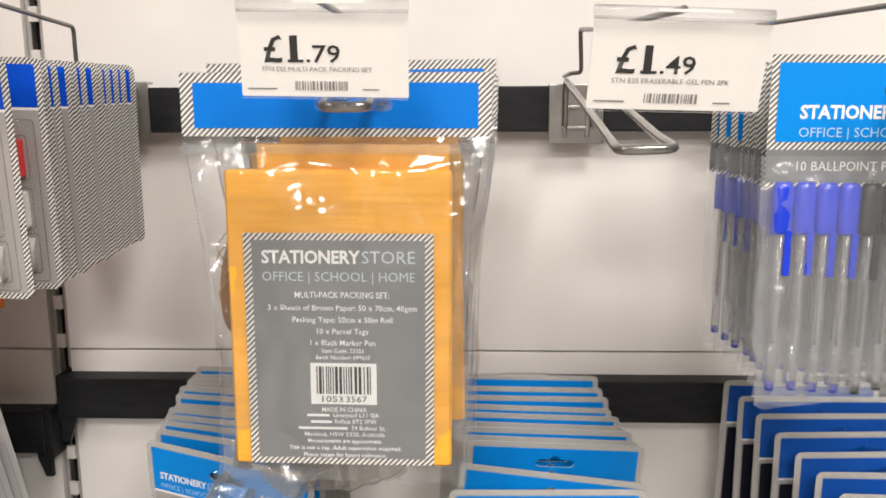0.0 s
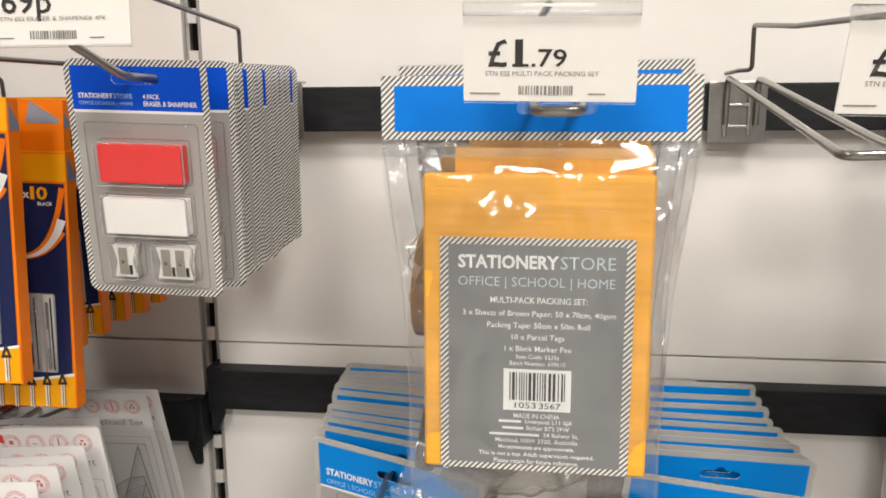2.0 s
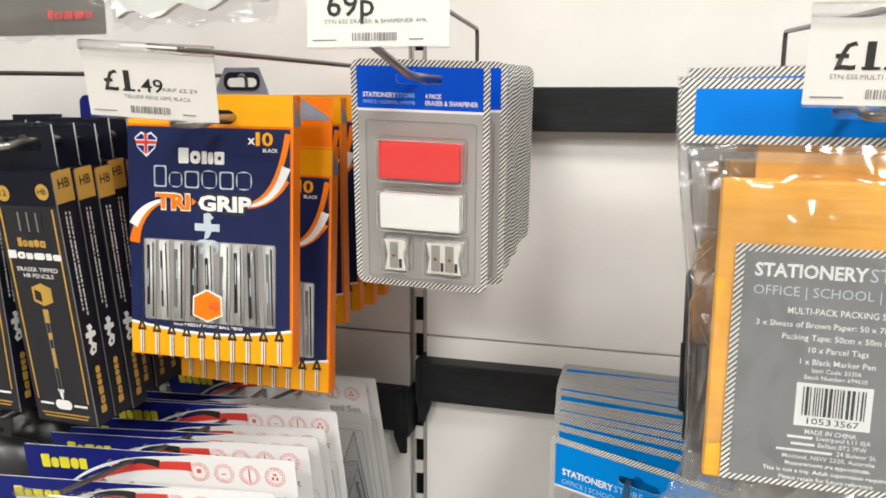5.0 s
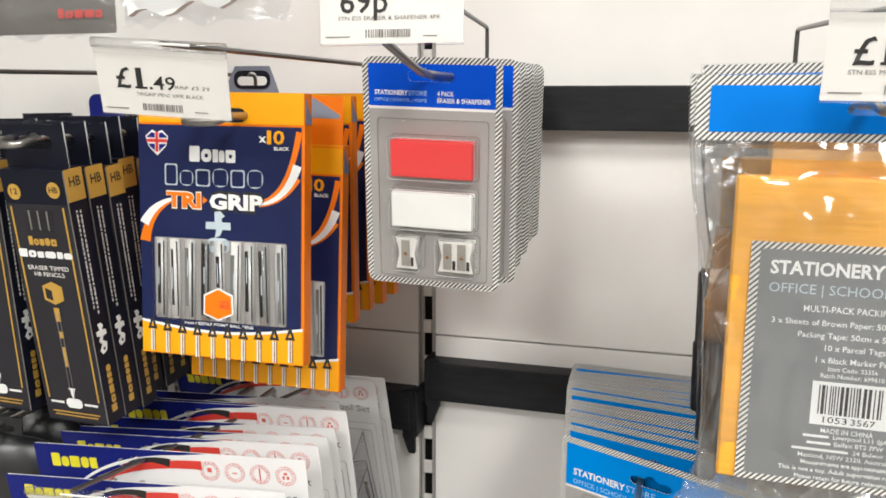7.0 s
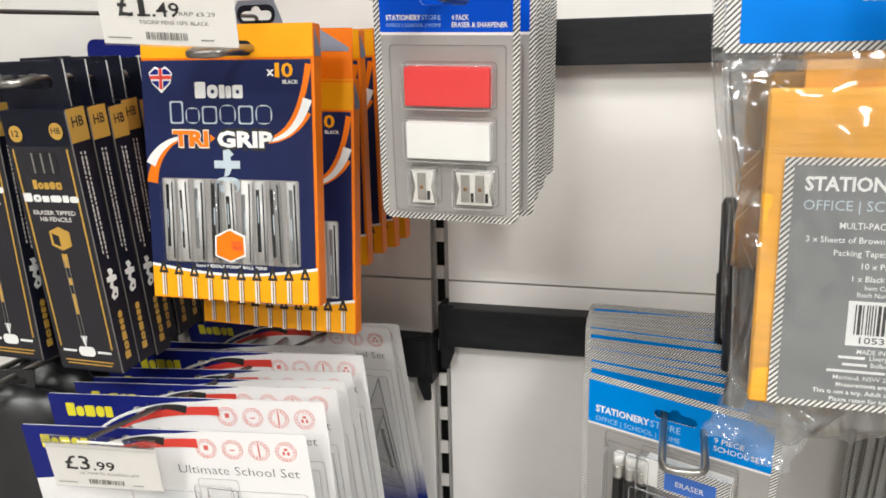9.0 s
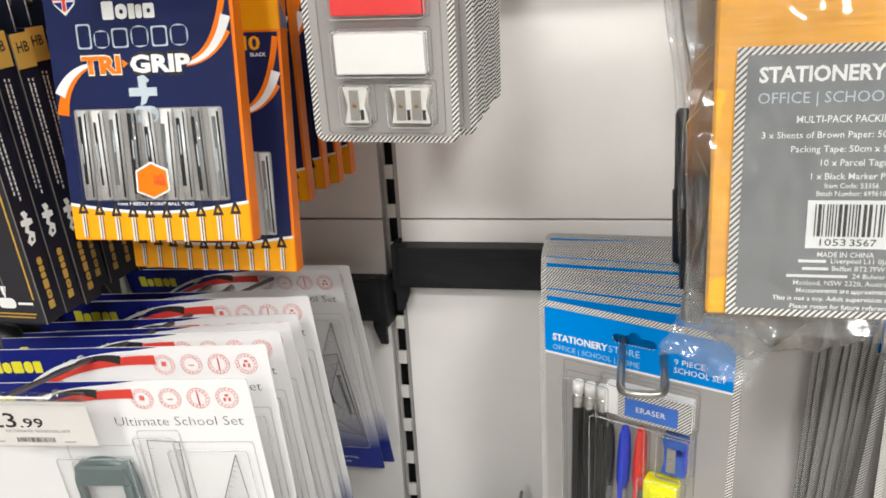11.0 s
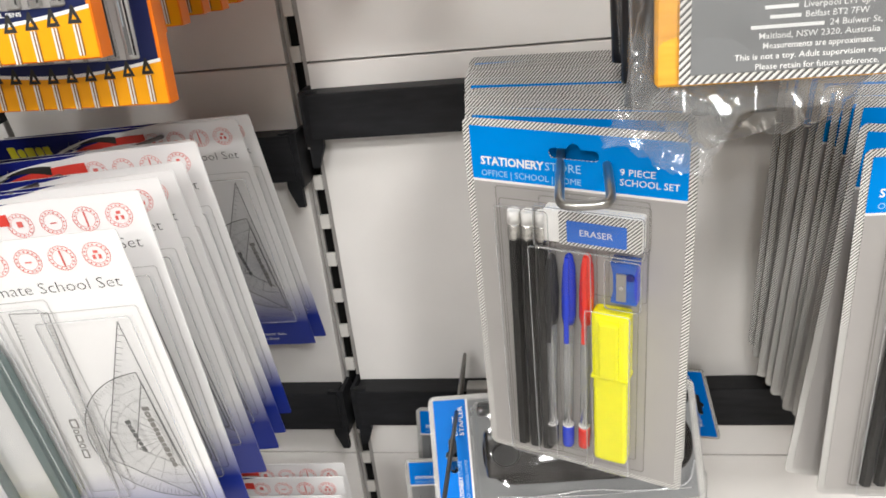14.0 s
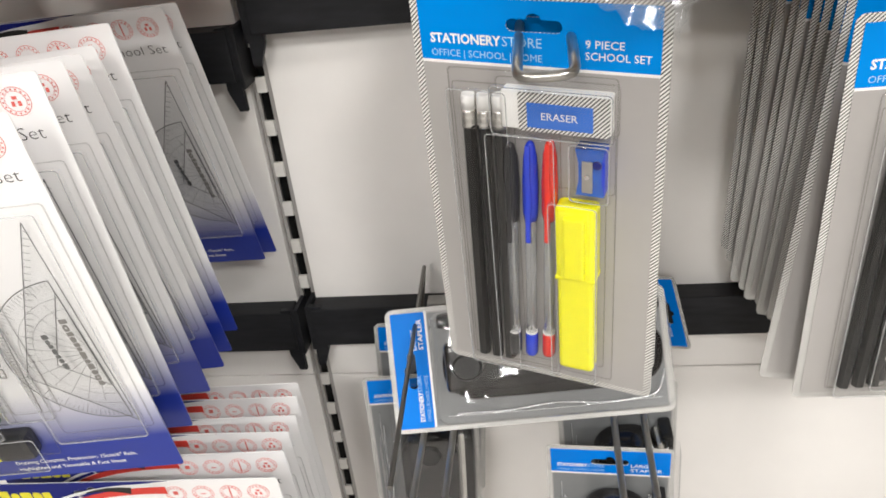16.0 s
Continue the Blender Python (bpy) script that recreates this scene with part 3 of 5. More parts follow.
    part("blade", block(0.007, 0.0012, 0.0225, (0.0365, -0.0127, -0.1135), 0.0004), M_BLADE, s)
    part("screw", rod([(0.0019, 0), (0.0015, 0.0012)], (0, 0, 0), 12), M_FERRULE, s, at=pose(0.0365, -0.0132, -0.113, 90))
    trays(t, ((0.042, 0.236, 0.0125, -0.0365, -0.178), (0.08, 0.034, 0.0155, 0.0135, -0.0715), (0.048, 0.2, 0.0135, -0.0085, -0.189), (0.027, 0.042, 0.0155, 0.0382, -0.1105), (0.034, 0.154, 0.022, 0.029, -0.2075), (0.112, 0.245, 0.0022, -0.0035, -0.173)))
    return t


front9 = nine_set(pose(-0.1938, 0.6892, 1.1484, 5.4, 2.8, -18.8), True)
plain9 = nine_set(pose(-0.193, 0.718, 1.151, 5, 1.5, -15), False)
rnd = random.Random(11)
for i in range(10):
    k = i / 9
    copy_thing(plain9, pose(-0.194 - 0.001 * i + rnd.uniform(-0.002, 0.002), 0.738 + 0.0165 * i, 1.152 + 0.0009 * i + rnd.uniform(-0.002, 0.002), 4.5 - 2 * k, rnd.uniform(-0.5, 1.5), -13 + 12 * k))
# the second peg of the same sets: two in front, the rest pushed back in a bundle
second9 = copy_thing(front9, pose(0.0735, 0.6974, 1.1185, 5.4, -0.2, 1.2))
copy_thing(plain9, pose(0.0822, 0.734, 1.116, 1.3, 5.6, -1.6))
for i in range(9):
    k = i / 8
    copy_thing(plain9, pose(0.089 - 0.026 * k + rnd.uniform(-0.0015, 0.0015), 0.772 + 0.0145 * i, 1.127 + 0.026 * k * k + rnd.uniform(-0.002, 0.002), 8.0 - 4.5 * k, 2.6 + rnd.uniform(-0.5, 0.5), 2 + 3 * k + rnd.uniform(-0.6, 0.6)))
# the third peg
dark9 = nine_set(pose(0.408, 0.63, 1.108, 2, 0, 0), False, True)
for i in range(8):
    copy_thing(dark9, pose(0.402 - 0.006 * i, 0.66 + 0.033 * i, 1.113 + 0.005 * i, 2, rnd.uniform(-1, 1), rnd.uniform(-3, 3)))

hook(-0.188, 1.078, 0.622, 1.123, half=0.0155)
hook(0.072, 1.078, 0.665, 1.098)
hook(0.36, 1.078, 0.6, 1.098)

# ---- four pack of erasers and sharpeners ----
EW, EH = 0.107, 0.176


def eraser_pack(m, full):
    t = thing("eraser_sharpener_pack", m, "grey carded four pack of erasers and sharpeners, blue header", "stationery pack", "eraser and sharpener packs")
    card_base(t, EW, EH, 0.036, 0.0048, M_ROYAL, 0.008, border=M_STRIPE4, slot_z=-0.0135)
    part("red_eraser", block(0.063, 0.011, 0.0275, (0.003, -0.0066, -0.073), 0.0012), M_RED, t, "red block eraser")
    part("white_eraser", block(0.063, 0.011, 0.027, (0.003, -0.0066, -0.112), 0.0012), M_ERASER, t, "white block eraser")
    if full:
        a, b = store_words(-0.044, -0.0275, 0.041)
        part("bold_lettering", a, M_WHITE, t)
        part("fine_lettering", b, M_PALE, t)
        part("title", words([("4 PACK", 0.005, -0.0275, 0.0125, 0.0035, "l"), ("ERASER & SHARPENER", 0.005, -0.0325, 0.04, 0.0035, "l")], -0.0011, 0.02), M_WHITE, t)
    for cx, n in ((-0.017, 1), (0.022, 2)):
        s = part("sharpener", wedge_body(0.0175 if n == 1 else 0.0275, 0.0245, cx), M_MAGN, t, "single metal sharpener" if n == 1 else "double metal sharpener")
        for j in range(n):
            bx = cx + (0 if n == 1 else (-0.0055 + 0.011 * j))
            part("blade", block(0.0065, 0.0009, 0.0205, (bx - 0.0008, -0.0119, -0.1465), 0.0003), M_BLADE, s)
            part("groove", block(0.0022, 0.0008, 0.007, (bx + 0.0042, -0.0112, -0.1535), 0.0002), M_INK, s, "dark sharpening slot")
            part("screw", rod([(0.0015, 0), (0.001, 0.0009)], (0, 0, 0), 8), M_BROWN, s, at=pose(bx - 0.0008, -0.0123, -0.147, 90))
    trays(t, ((0.068, 0.033, 0.0128, 0.003, -0.073), (0.068, 0.032, 0.0128, 0.003, -0.112), (0.023, 0.029, 0.0135, -0.017, -0.147), (0.033, 0.031, 0.0135, 0.022, -0.147), (0.086, 0.124, 0.0025, 0.001, -0.107)))
    return t


def wedge_body(w, h, cx):
    """Sharpener body with pinched sides."""
    pts = [(cx - w / 2, -0.147 - h / 2), (cx + w / 2, -0.147 - h / 2), (cx + w / 2 - 0.0028, -0.147), (cx + w / 2, -0.147 + h / 2), (cx - w / 2, -0.147 + h / 2), (cx - w / 2 + 0.0028, -0.147)]
    return sheet([pts], 0.0095, -0.0062)


er1 = eraser_pack(pose(-0.362, 0.618, 1.471, 6.9, 1.8, 0), True)
er2 = eraser_pack(pose(-0.357, 0.655, 1.472, 5, 1.4, -1), False)
for i in range(11):
    k = i / 10
    copy_thing(er2, pose(-0.362 - 0.012 * k + rnd.uniform(-0.002, 0.002), 0.674 + 0.0185 * i, 1.472 + 0.005 * k, 5 - 2 * k, 1.3, rnd.uniform(-1.5, 1.5)))
hook(-0.364, 1.408, 0.575, 1.4535, run=[(-0.362, 0.939, 1.42), (-0.362, 0.936, 1.4575), (-0.362, 0.622, 1.4585), (-0.366, 0.608, 1.4595), (-0.381, 0.575, 1.479)], arm=[(-0.374, 0.93, 1.455), (-0.379, 0.868, 1.458), (-0.379, 0.867, 1.513), (-0.362, 0.525, 1.5235)])
price_ticket(pose(-0.359, 0.525, 1.5185, -1.75, 0, 1.4), "69p", "", [("STN ESS ERASER & SHAPENER 4PK", -0.034, -0.030, 0.066)], 5)

# ---- packing set: bag, envelope, label ----
PKX = -0.078


def film_bag(w, h, d, seed, top=0.0, taper=0.07, pinch=0.0):
    """A crumpled clear bag: two loose skins pinched together at the rim, origin at the middle of its top edge."""
    rnd2 = random.Random(seed)
    off = Vector((rnd2.uniform(0, 50), rnd2.uniform(0, 50), 0))
    bm = bmesh.new()
    nx, nz = 44, 60
    grid = {}
    for side in (-1, 1):
        for i in range(nx + 1):
            for j in range(nz + 1):
                u, v = i / nx * 2 - 1, j / nz
                wob = noise.noise(Vector((u * 2, v * 5, side)) + off) * 0.006
                rise = min(1, max(0, (v - top) / 0.12))
                belly = (max(0.0, 1 - u ** 4) * rise * rise * (3 - 2 * rise) * min(1, (1 - v) * 5)) * d / 2
                loose = (h / 0.29) * (1 + 3.2 * max(0, abs(u) - 0.55)) * min(1, max(0, v - top * 0.8) * 8)
                y = side * (belly + 0.0006) + (noise.noise(Vector((u * 5, v * 9, side * 3)) + off) * 0.0032 + noise.noise(Vector((u * 9 + v * 8, v * 22 - u * 5, side * 5)) + off) * 0.0014) * loose
                edge = min(1.0, max(0.0, (abs(u) - 0.7) / 0.2)) if pinch else 0.0
                y += side * 0.006 * noise.noise(Vector((u * 4.5 + v * 3, v * 8 - u * 2.5, side * 7)) + off) * max(0.0, 1 - abs(v - 0.3) / 0.2) if pinch else 0.0
                y += side * edge * min(1, max(0, v - top) * 10) * (0.5 - abs(noise.noise(Vector((u * 12 - v * 6, v * 17 + u * 9, side * 2)) + off))) * 0.0085
                s_in = min(1.0, max(0.0, (v - top) / 0.5))
                x = u * (w / 2) * (1 - taper * v - pinch * s_in * s_in * (3 - 2 * s_in)) + wob * v * abs(u)
                z = -v * h + noise.noise(Vector((u * 3, 7, side)) + off) * 0.007 * v
                grid[side, i, j] = bm.verts.new((x, y, z))
        for i in range(nx):
            for j in range(nz):
                f = bm.faces.new((grid[side, i, j], grid[side, i + 1, j], grid[side, i + 1, j + 1], grid[side, i, j + 1]))
                f.smooth = True
    return bm


def packing_set(m, full):
    t = thing("packing_set", m, "bagged packing set, orange kraft envelope under blue header card" , "stationery pack", "packing sets")
    slot = euro_slot(0.012, -0.020, 0.05)
    part("header_card", sheet([rrect(0.199, 0.04, 0.0015, 0, -0.02, 2), slot], 0.0008), M_STRIPE, t, "blue header card with a hairline border")
    part("header_print", sheet([rrect(0.182, 0.0285, 0.001, 0, -0.0205, 2), slot], 0.0003, -0.0007), M_BLUE, t)
    env = block(0.147, 0.012, 0.2, (0.001, 0.001, -0.161), 0.004, seg=3)
    part("envelope", env, M_KRAFT, t, "orange kraft paper folded flat")
    part("inner_sheet", block(0.125, 0.006, 0.205, (0.010, 0.006, -0.147), 0.002), M_KRAFT, t, "folded brown paper sheets")
    part("bag", film_bag(0.202, 0.278, 0.034, 4 if full else 9, 0.118, 0.02, 0.155), M_BAG, t, "crinkled clear plastic bag", at=pose(0, 0.004, 0.001))
    part("seal_strip", bars([(0, -0.0475, 0.196, 0.006)], -0.006, 0.0004), M_TAIL, t, "ribbed clear seal strip")
    for sx in (-1, 1):
        part("bag_seam", wire([[(sx * 0.0995, 0.002, -0.04), (sx * 0.095, 0.006, -0.09), (sx * 0.0875, 0.001, -0.135), (sx * 0.0845, 0.006, -0.2), (sx * 0.0825, 0.002, -0.278)]], 0.0007, 0.02), M_TAIL, t, "welded side seam of the bag")
    if not full:
        part("label", sheet([rrect(0.124, 0.157, 0.001, 0.001, -0.181, 2)], 0.0004, -0.0066), M_DKGREY, t)
        part("marker", rod([(0.0075, 0), (0.008, 0.06), (0.0065, 0.061), (0.0065, 0.12), (0.004, 0.125)], (-0.08, 0.014, -0.285), 12), M_BLACK, t, "black marker pen")
        return t
    lz, lh, lw = -0.1015, 0.158, 0.124
    part("label", sheet([rrect(lw, lh, 0.0008, 0.001, lz - lh / 2, 2)], 0.0004, -0.0066), M_STRIPE, t, "slate grey label with a hairline border")
    part("label_field", sheet([rrect(lw - 0.011, lh - 0.009, 0.0008, 0.001, lz - lh / 2, 2)], 0.0003, -0.0071), M_DKGREY, t)
    y = -0.0075
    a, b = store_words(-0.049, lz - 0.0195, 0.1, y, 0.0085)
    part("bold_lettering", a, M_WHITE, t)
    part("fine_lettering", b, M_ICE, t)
    rows = (("MULTI-PACK PACKING SET:", 0.062, 0.0042, -0.0425), ("3 x Sheets of Brown Paper: 50 x 70cm, 40gsm", 0.098, 0.0038, -0.051), ("Packing Tape: 50cm x 50m Roll", 0.066, 0.0038, -0.059), ("10 x Parcel Tags", 0.034, 0.0038, -0.0668), ("1 x Black Marker Pen", 0.043, 0.0038, -0.0746), ("Item Code: 53356", 0.028, 0.003, -0.0797), ("Batch Number: 699610", 0.036, 0.003, -0.0842))
    part("contents_list", words([(s, 0.003, lz + z, w, h, "c") for s, w, h, z in rows], y, 0.006), M_WHITE, t)
    part("barcode_label", bars([(0.003, lz - 0.101, 0.044, 0.0285)], y, 0.0003), M_WHITE, t)
    part("barcode", barcode(0.003, lz - 0.0985, 0.036, 0.019, y - 0.0004, 8, 26), M_INK, t)
    part("barcode_number", words([("1053", -0.0045, lz - 0.1135, 0.014, 0.0042, "c"), ("3567", 0.0115, lz - 0.1135, 0.014, 0.0042, "c")], y - 0.0004, 0.004), M_INK, t)
    part("made_in", words([("MADE IN CHINA", 0.003, lz - 0.1205, 0.03, 0.0032, "c"), ("Maitland, NSW 2320, Australia", 0.003, lz - 0.1378, 0.054, 0.003, "c"), ("Liverpool L11 0JA", 0.011, lz - 0.1242, 0.031, 0.003, "c"), ("Belfast BT2 7FW", 0.0105, lz - 0.1288, 0.028, 0.003, "c"), ("24 Bulwer St,", 0.019, lz - 0.1333, 0.023, 0.003, "c"), ("Measurements are approximate.", 0.003, lz - 0.1425, 0.05, 0.003, "c"), ("This is not a toy. Adult supervision required.", 0.003, lz - 0.1475, 0.076, 0.003, "c"), ("Please retain for future reference.", 0.003, lz - 0.1525, 0.056, 0.003, "c")], y, 0.006), M_WHITE, t)
    part("address_lines", bars([(-0.0145, lz - 0.1231, 0.015, 0.0017), (-0.0125, lz - 0.1277, 0.014, 0.0017), (-0.0115, lz - 0.1322, 0.033, 0.0017)], y), M_WHITE, t)
    # loose contents at the side of the envelope
    roll = bmesh.new()
    for k, (ro, ri) in enumerate(((0.042, 0.034),)):
        seg = 28
        vs = [[roll.verts.new((sx, r * math.cos(2 * math.pi * i / seg), r * math.sin(2 * math.pi * i / seg))) for i in range(seg)] for sx, r in ((-0.012, ri), (-0.012, ro), (0.012, ro), (0.012, ri))]
        for q in range(4):
            for i in range(seg):
                roll.faces.new((vs[q][i], vs[q][(i + 1) % seg], vs[(q + 1) % 4][(i + 1) % seg], vs[(q + 1) % 4][i]))
    bmesh.ops.recalc_face_normals(roll, faces=roll.faces)
    part("tape_roll", roll, M_BROWN, t, "brown parcel tape roll", at=pose(-0.071, 0.058, -0.145, 0, 3, -3))
    part("marker", rod([(0.0075, 0), (0.0082, 0.012), (0.0082, 0.05), (0.0066, 0.051), (0.0066, 0.11), (0.004, 0.115)], (0, 0, 0), 14), M_BLACK, t, "black marker pen", at=pose(-0.079, 0.03, -0.279, -4, 10, 0))
    tw = []
    r3 = random.Random(4)
    for q in range(5):
        z = -0.10 - 0.008 * q
        tw.append([(-0.072 + r3.uniform(-0.004, 0.004), 0.012, z), (-0.083 + r3.uniform(-0.006, 0.004), 0.018, z - 0.016), (-0.076 + r3.uniform(-0.004, 0.004), 0.022, z - 0.034), (-0.072, 0.03, z - 0.05)])
    part("twine", wire(tw, 0.00045, 0.006), M_TWINE, t, "loose jute twine")
    tail = film_bag(0.06, 0.044, 0.012, 21)
    part("bag_tail", tail, M_TAIL, t, "loose crumpled foot of the bag", at=pose(-0.054, 0.008, -0.262, -8, 24, -6))
    part("bag_tail", film_bag(0.1, 0.042, 0.02, 23, 0.0, 0.35), M_FOIL, t, "loose crumpled foot of the bag", at=pose(0.0, 0.03, -0.262, 24, -8, 8))
    part("bag_tail", film_bag(0.052, 0.05, 0.022, 27, 0.0, 0.4), M_FOIL, t, "loose crumpled foot of the bag", at=pose(-0.032, 0.02, -0.258, 12, 30, -14))
    return t


pk1 = packing_set(pose(PKX, 0.582, 1.456, 0, 0.2, -1), True)
pk2 = packing_set(pose(PKX + 0.004, 0.632, 1.4655, 0, -0.9, 3), False)
copy_thing(pk2, pose(PKX + 0.008, 0.68, 1.459, 0, 0.8, 5))
copy_thing(pk2, pose(PKX - 0.002, 0.735, 1.462, 0, -0.5, 1))
hook(PKX + 0.012, 1.408, 0.54, 1.4405, [(PKX - 0.008, 0.93, 1.455), (PKX - 0.010, 0.868, 1.458), (PKX - 0.010, 0.867, 1.505), (-0.072, 0.504, 1.4895)])
price_ticket(pose(-0.071, 0.504, 1.4835, 8.9, 1, -1.4), "£1", ".79", [("STN ESS MULTI PACK PACKING SET", -0.034, -0.0305, 0.06)], 2)

# ---- the empty hook ----
hook(0.122, 1.404, 0.559, 1.41, [(0.108, 0.938, 1.466), (0.108, 0.885, 1.467), (0.116, 0.866, 1.467), (0.112, 0.85, 1.506), (0.112, 0.72, 1.494), (0.114, 0.485, 1.482)], 0.017, "empty zinc wire display hook with a double prong",
     [(0.110, 0.939, 1.414), (0.110, 0.937, 1.462), (0.099, 0.6, 1.4135), (0.097, 0.559, 1.408), (0.133, 0.559, 1.409), (0.131, 0.6, 1.4145), (0.140, 0.937, 1.461), (0.140, 0.939, 1.414)], 0.058)
price_ticket(pose(0.114, 0.484, 1.4755, 10.8, 1.4, 6.4), "£1", ".49", [("STN ESS ERASERABLE GEL PEN 2PK", -0.034, -0.0305, 0.062)], 3)


# ---- ten ballpoint pens in a bag ----
def pen_pack(m, full):
    t = thing("ballpoint_pen_pack", m, "clear bag of ten ballpoint pens under a blue header card", "pen pack", "ballpoint pen packs")
    slot = euro_slot(0.014, -0.022, 0.04, 0.01)
    part("header_card", sheet([rrect(0.16, 0.084, 0.0015, 0, -0.042, 2), slot], 0.0008), M_STRIPE, t, "hairline-bordered header card")
    part("header_print", sheet([rrect(0.15, 0.05, 0.0008, 0, -0.03, 2), slot], 0.0003, -0.0007), M_CYAN, t)
    part("title_strip", bars([(0, -0.0705, 0.16, 0.021)], -0.0009, 0.0003), M_DKGREY, t)
    if full:
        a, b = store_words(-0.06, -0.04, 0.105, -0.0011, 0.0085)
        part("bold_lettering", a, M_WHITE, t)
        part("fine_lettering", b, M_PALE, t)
        part("title", words([("10 BALLPOINT PENS", -0.06, -0.0735, 0.075, 0.0062, "l")], -0.0013, 0.004), M_PAPER, t)
    cols = (M_PBLUE, M_PBLUE, M_PBLUE, M_PBLUE, M_BLACK, M_BLACK, M_BLACK, M_BLACK, M_PRED, M_PRED)
    r4 = random.Random(6)
    for i, pm in enumerate(cols):
        x, dz = -0.0675 + 0.0148 * i, r4.uniform(-0.002, 0.002)
        p = part("ballpoint_pen", rod([(0.0035, 0), (0.0035, 0.115)], (x, -0.002, -0.221 + dz), 8), M_BARREL, t, "clear ballpoint pen")
        part("cap", rod([(0.0068, 0), (0.0073, 0.002), (0.0073, 0.03), (0.005, 0.034)], (x, -0.002, -0.115 + dz * 0.3), 12, flat=0.6), pm, p)
        part("clip", block(0.0045, 0.002, 0.03, (x + 0.003, -0.0068, -0.128 + dz), 0.0008), pm, p)
        part("refill", rod([(0.0015, 0), (0.0015, 0.075)], (x, -0.002, -0.19 + dz), 6), M_BLACK if i > 3 else M_FAINT, p)
        part("end_plug", rod([(0.003, 0), (0.003, 0.005)], (x, -0.002, -0.2225 + dz), 8), pm, p)
    part("bag", film_bag(0.166, 0.168, 0.016, 31), M_PENBAG, t, "hazy clear plastic bag", at=pose(0, -0.001, -0.064))
    return t


bp1 = pen_pack(pose(0.279, 0.6, 1.466, 0, 0.4, 4), True)
bp2 = pen_pack(pose(0.284, 0.62, 1.463, 1, -0.5, 2), False)
for i in range(6):
    copy_thing(bp2, pose(0.288 + rnd.uniform(-0.003, 0.003), 0.64 + 0.0195 * i, 1.463 + rnd.uniform(-0.004, 0.003), 1, rnd.uniform(-1, 1), rnd.uniform(-4, 4)))
hook(0.293, 1.408, 0.55, 1.4445, [(0.283, 0.93, 1.455), (0.28, 0.868, 1.458), (0.28, 0.867, 1.51), (0.31, 0.49, 1.497)])
price_ticket(pose(0.313, 0.487, 1.488, 9, 1, 4), "£1", ".49", [("STN ESS BALLPOINT PEN 10PK", -0.034, -0.0305, 0.055)], 4)


# ---- boxes of ten grip pens ----
TW, TH, TD = 0.1455, 0.217, 0.014


def wave(x0, x1, z0, z1, dip, n=14):
    return [(x0 + (x1 - x0) * i / n, z0 + (z1 - z0) * i / n - dip * math.sin(math.pi * i / n)) for i in range(n + 1)]


def swoosh(pts, w0, w1):
    """A curved tapering band along a quadratic path."""
    a, b, c = (Vector(p) for p in pts)
    left, right = [], []
    n = 14
    for i in range(n + 1):
        t = i / n
        p = a.lerp(b, t).lerp(b.lerp(c, t), t)
        d = ((b - a) * (1 - t) + (c - b) * t).normalized()
        q = Vector((-d.y, d.x)) * (w0 + (w1 - w0) * t) / 2
        left.append(tuple(p + q))
        right.append(tuple(p - q))
    return left + right[::-1]


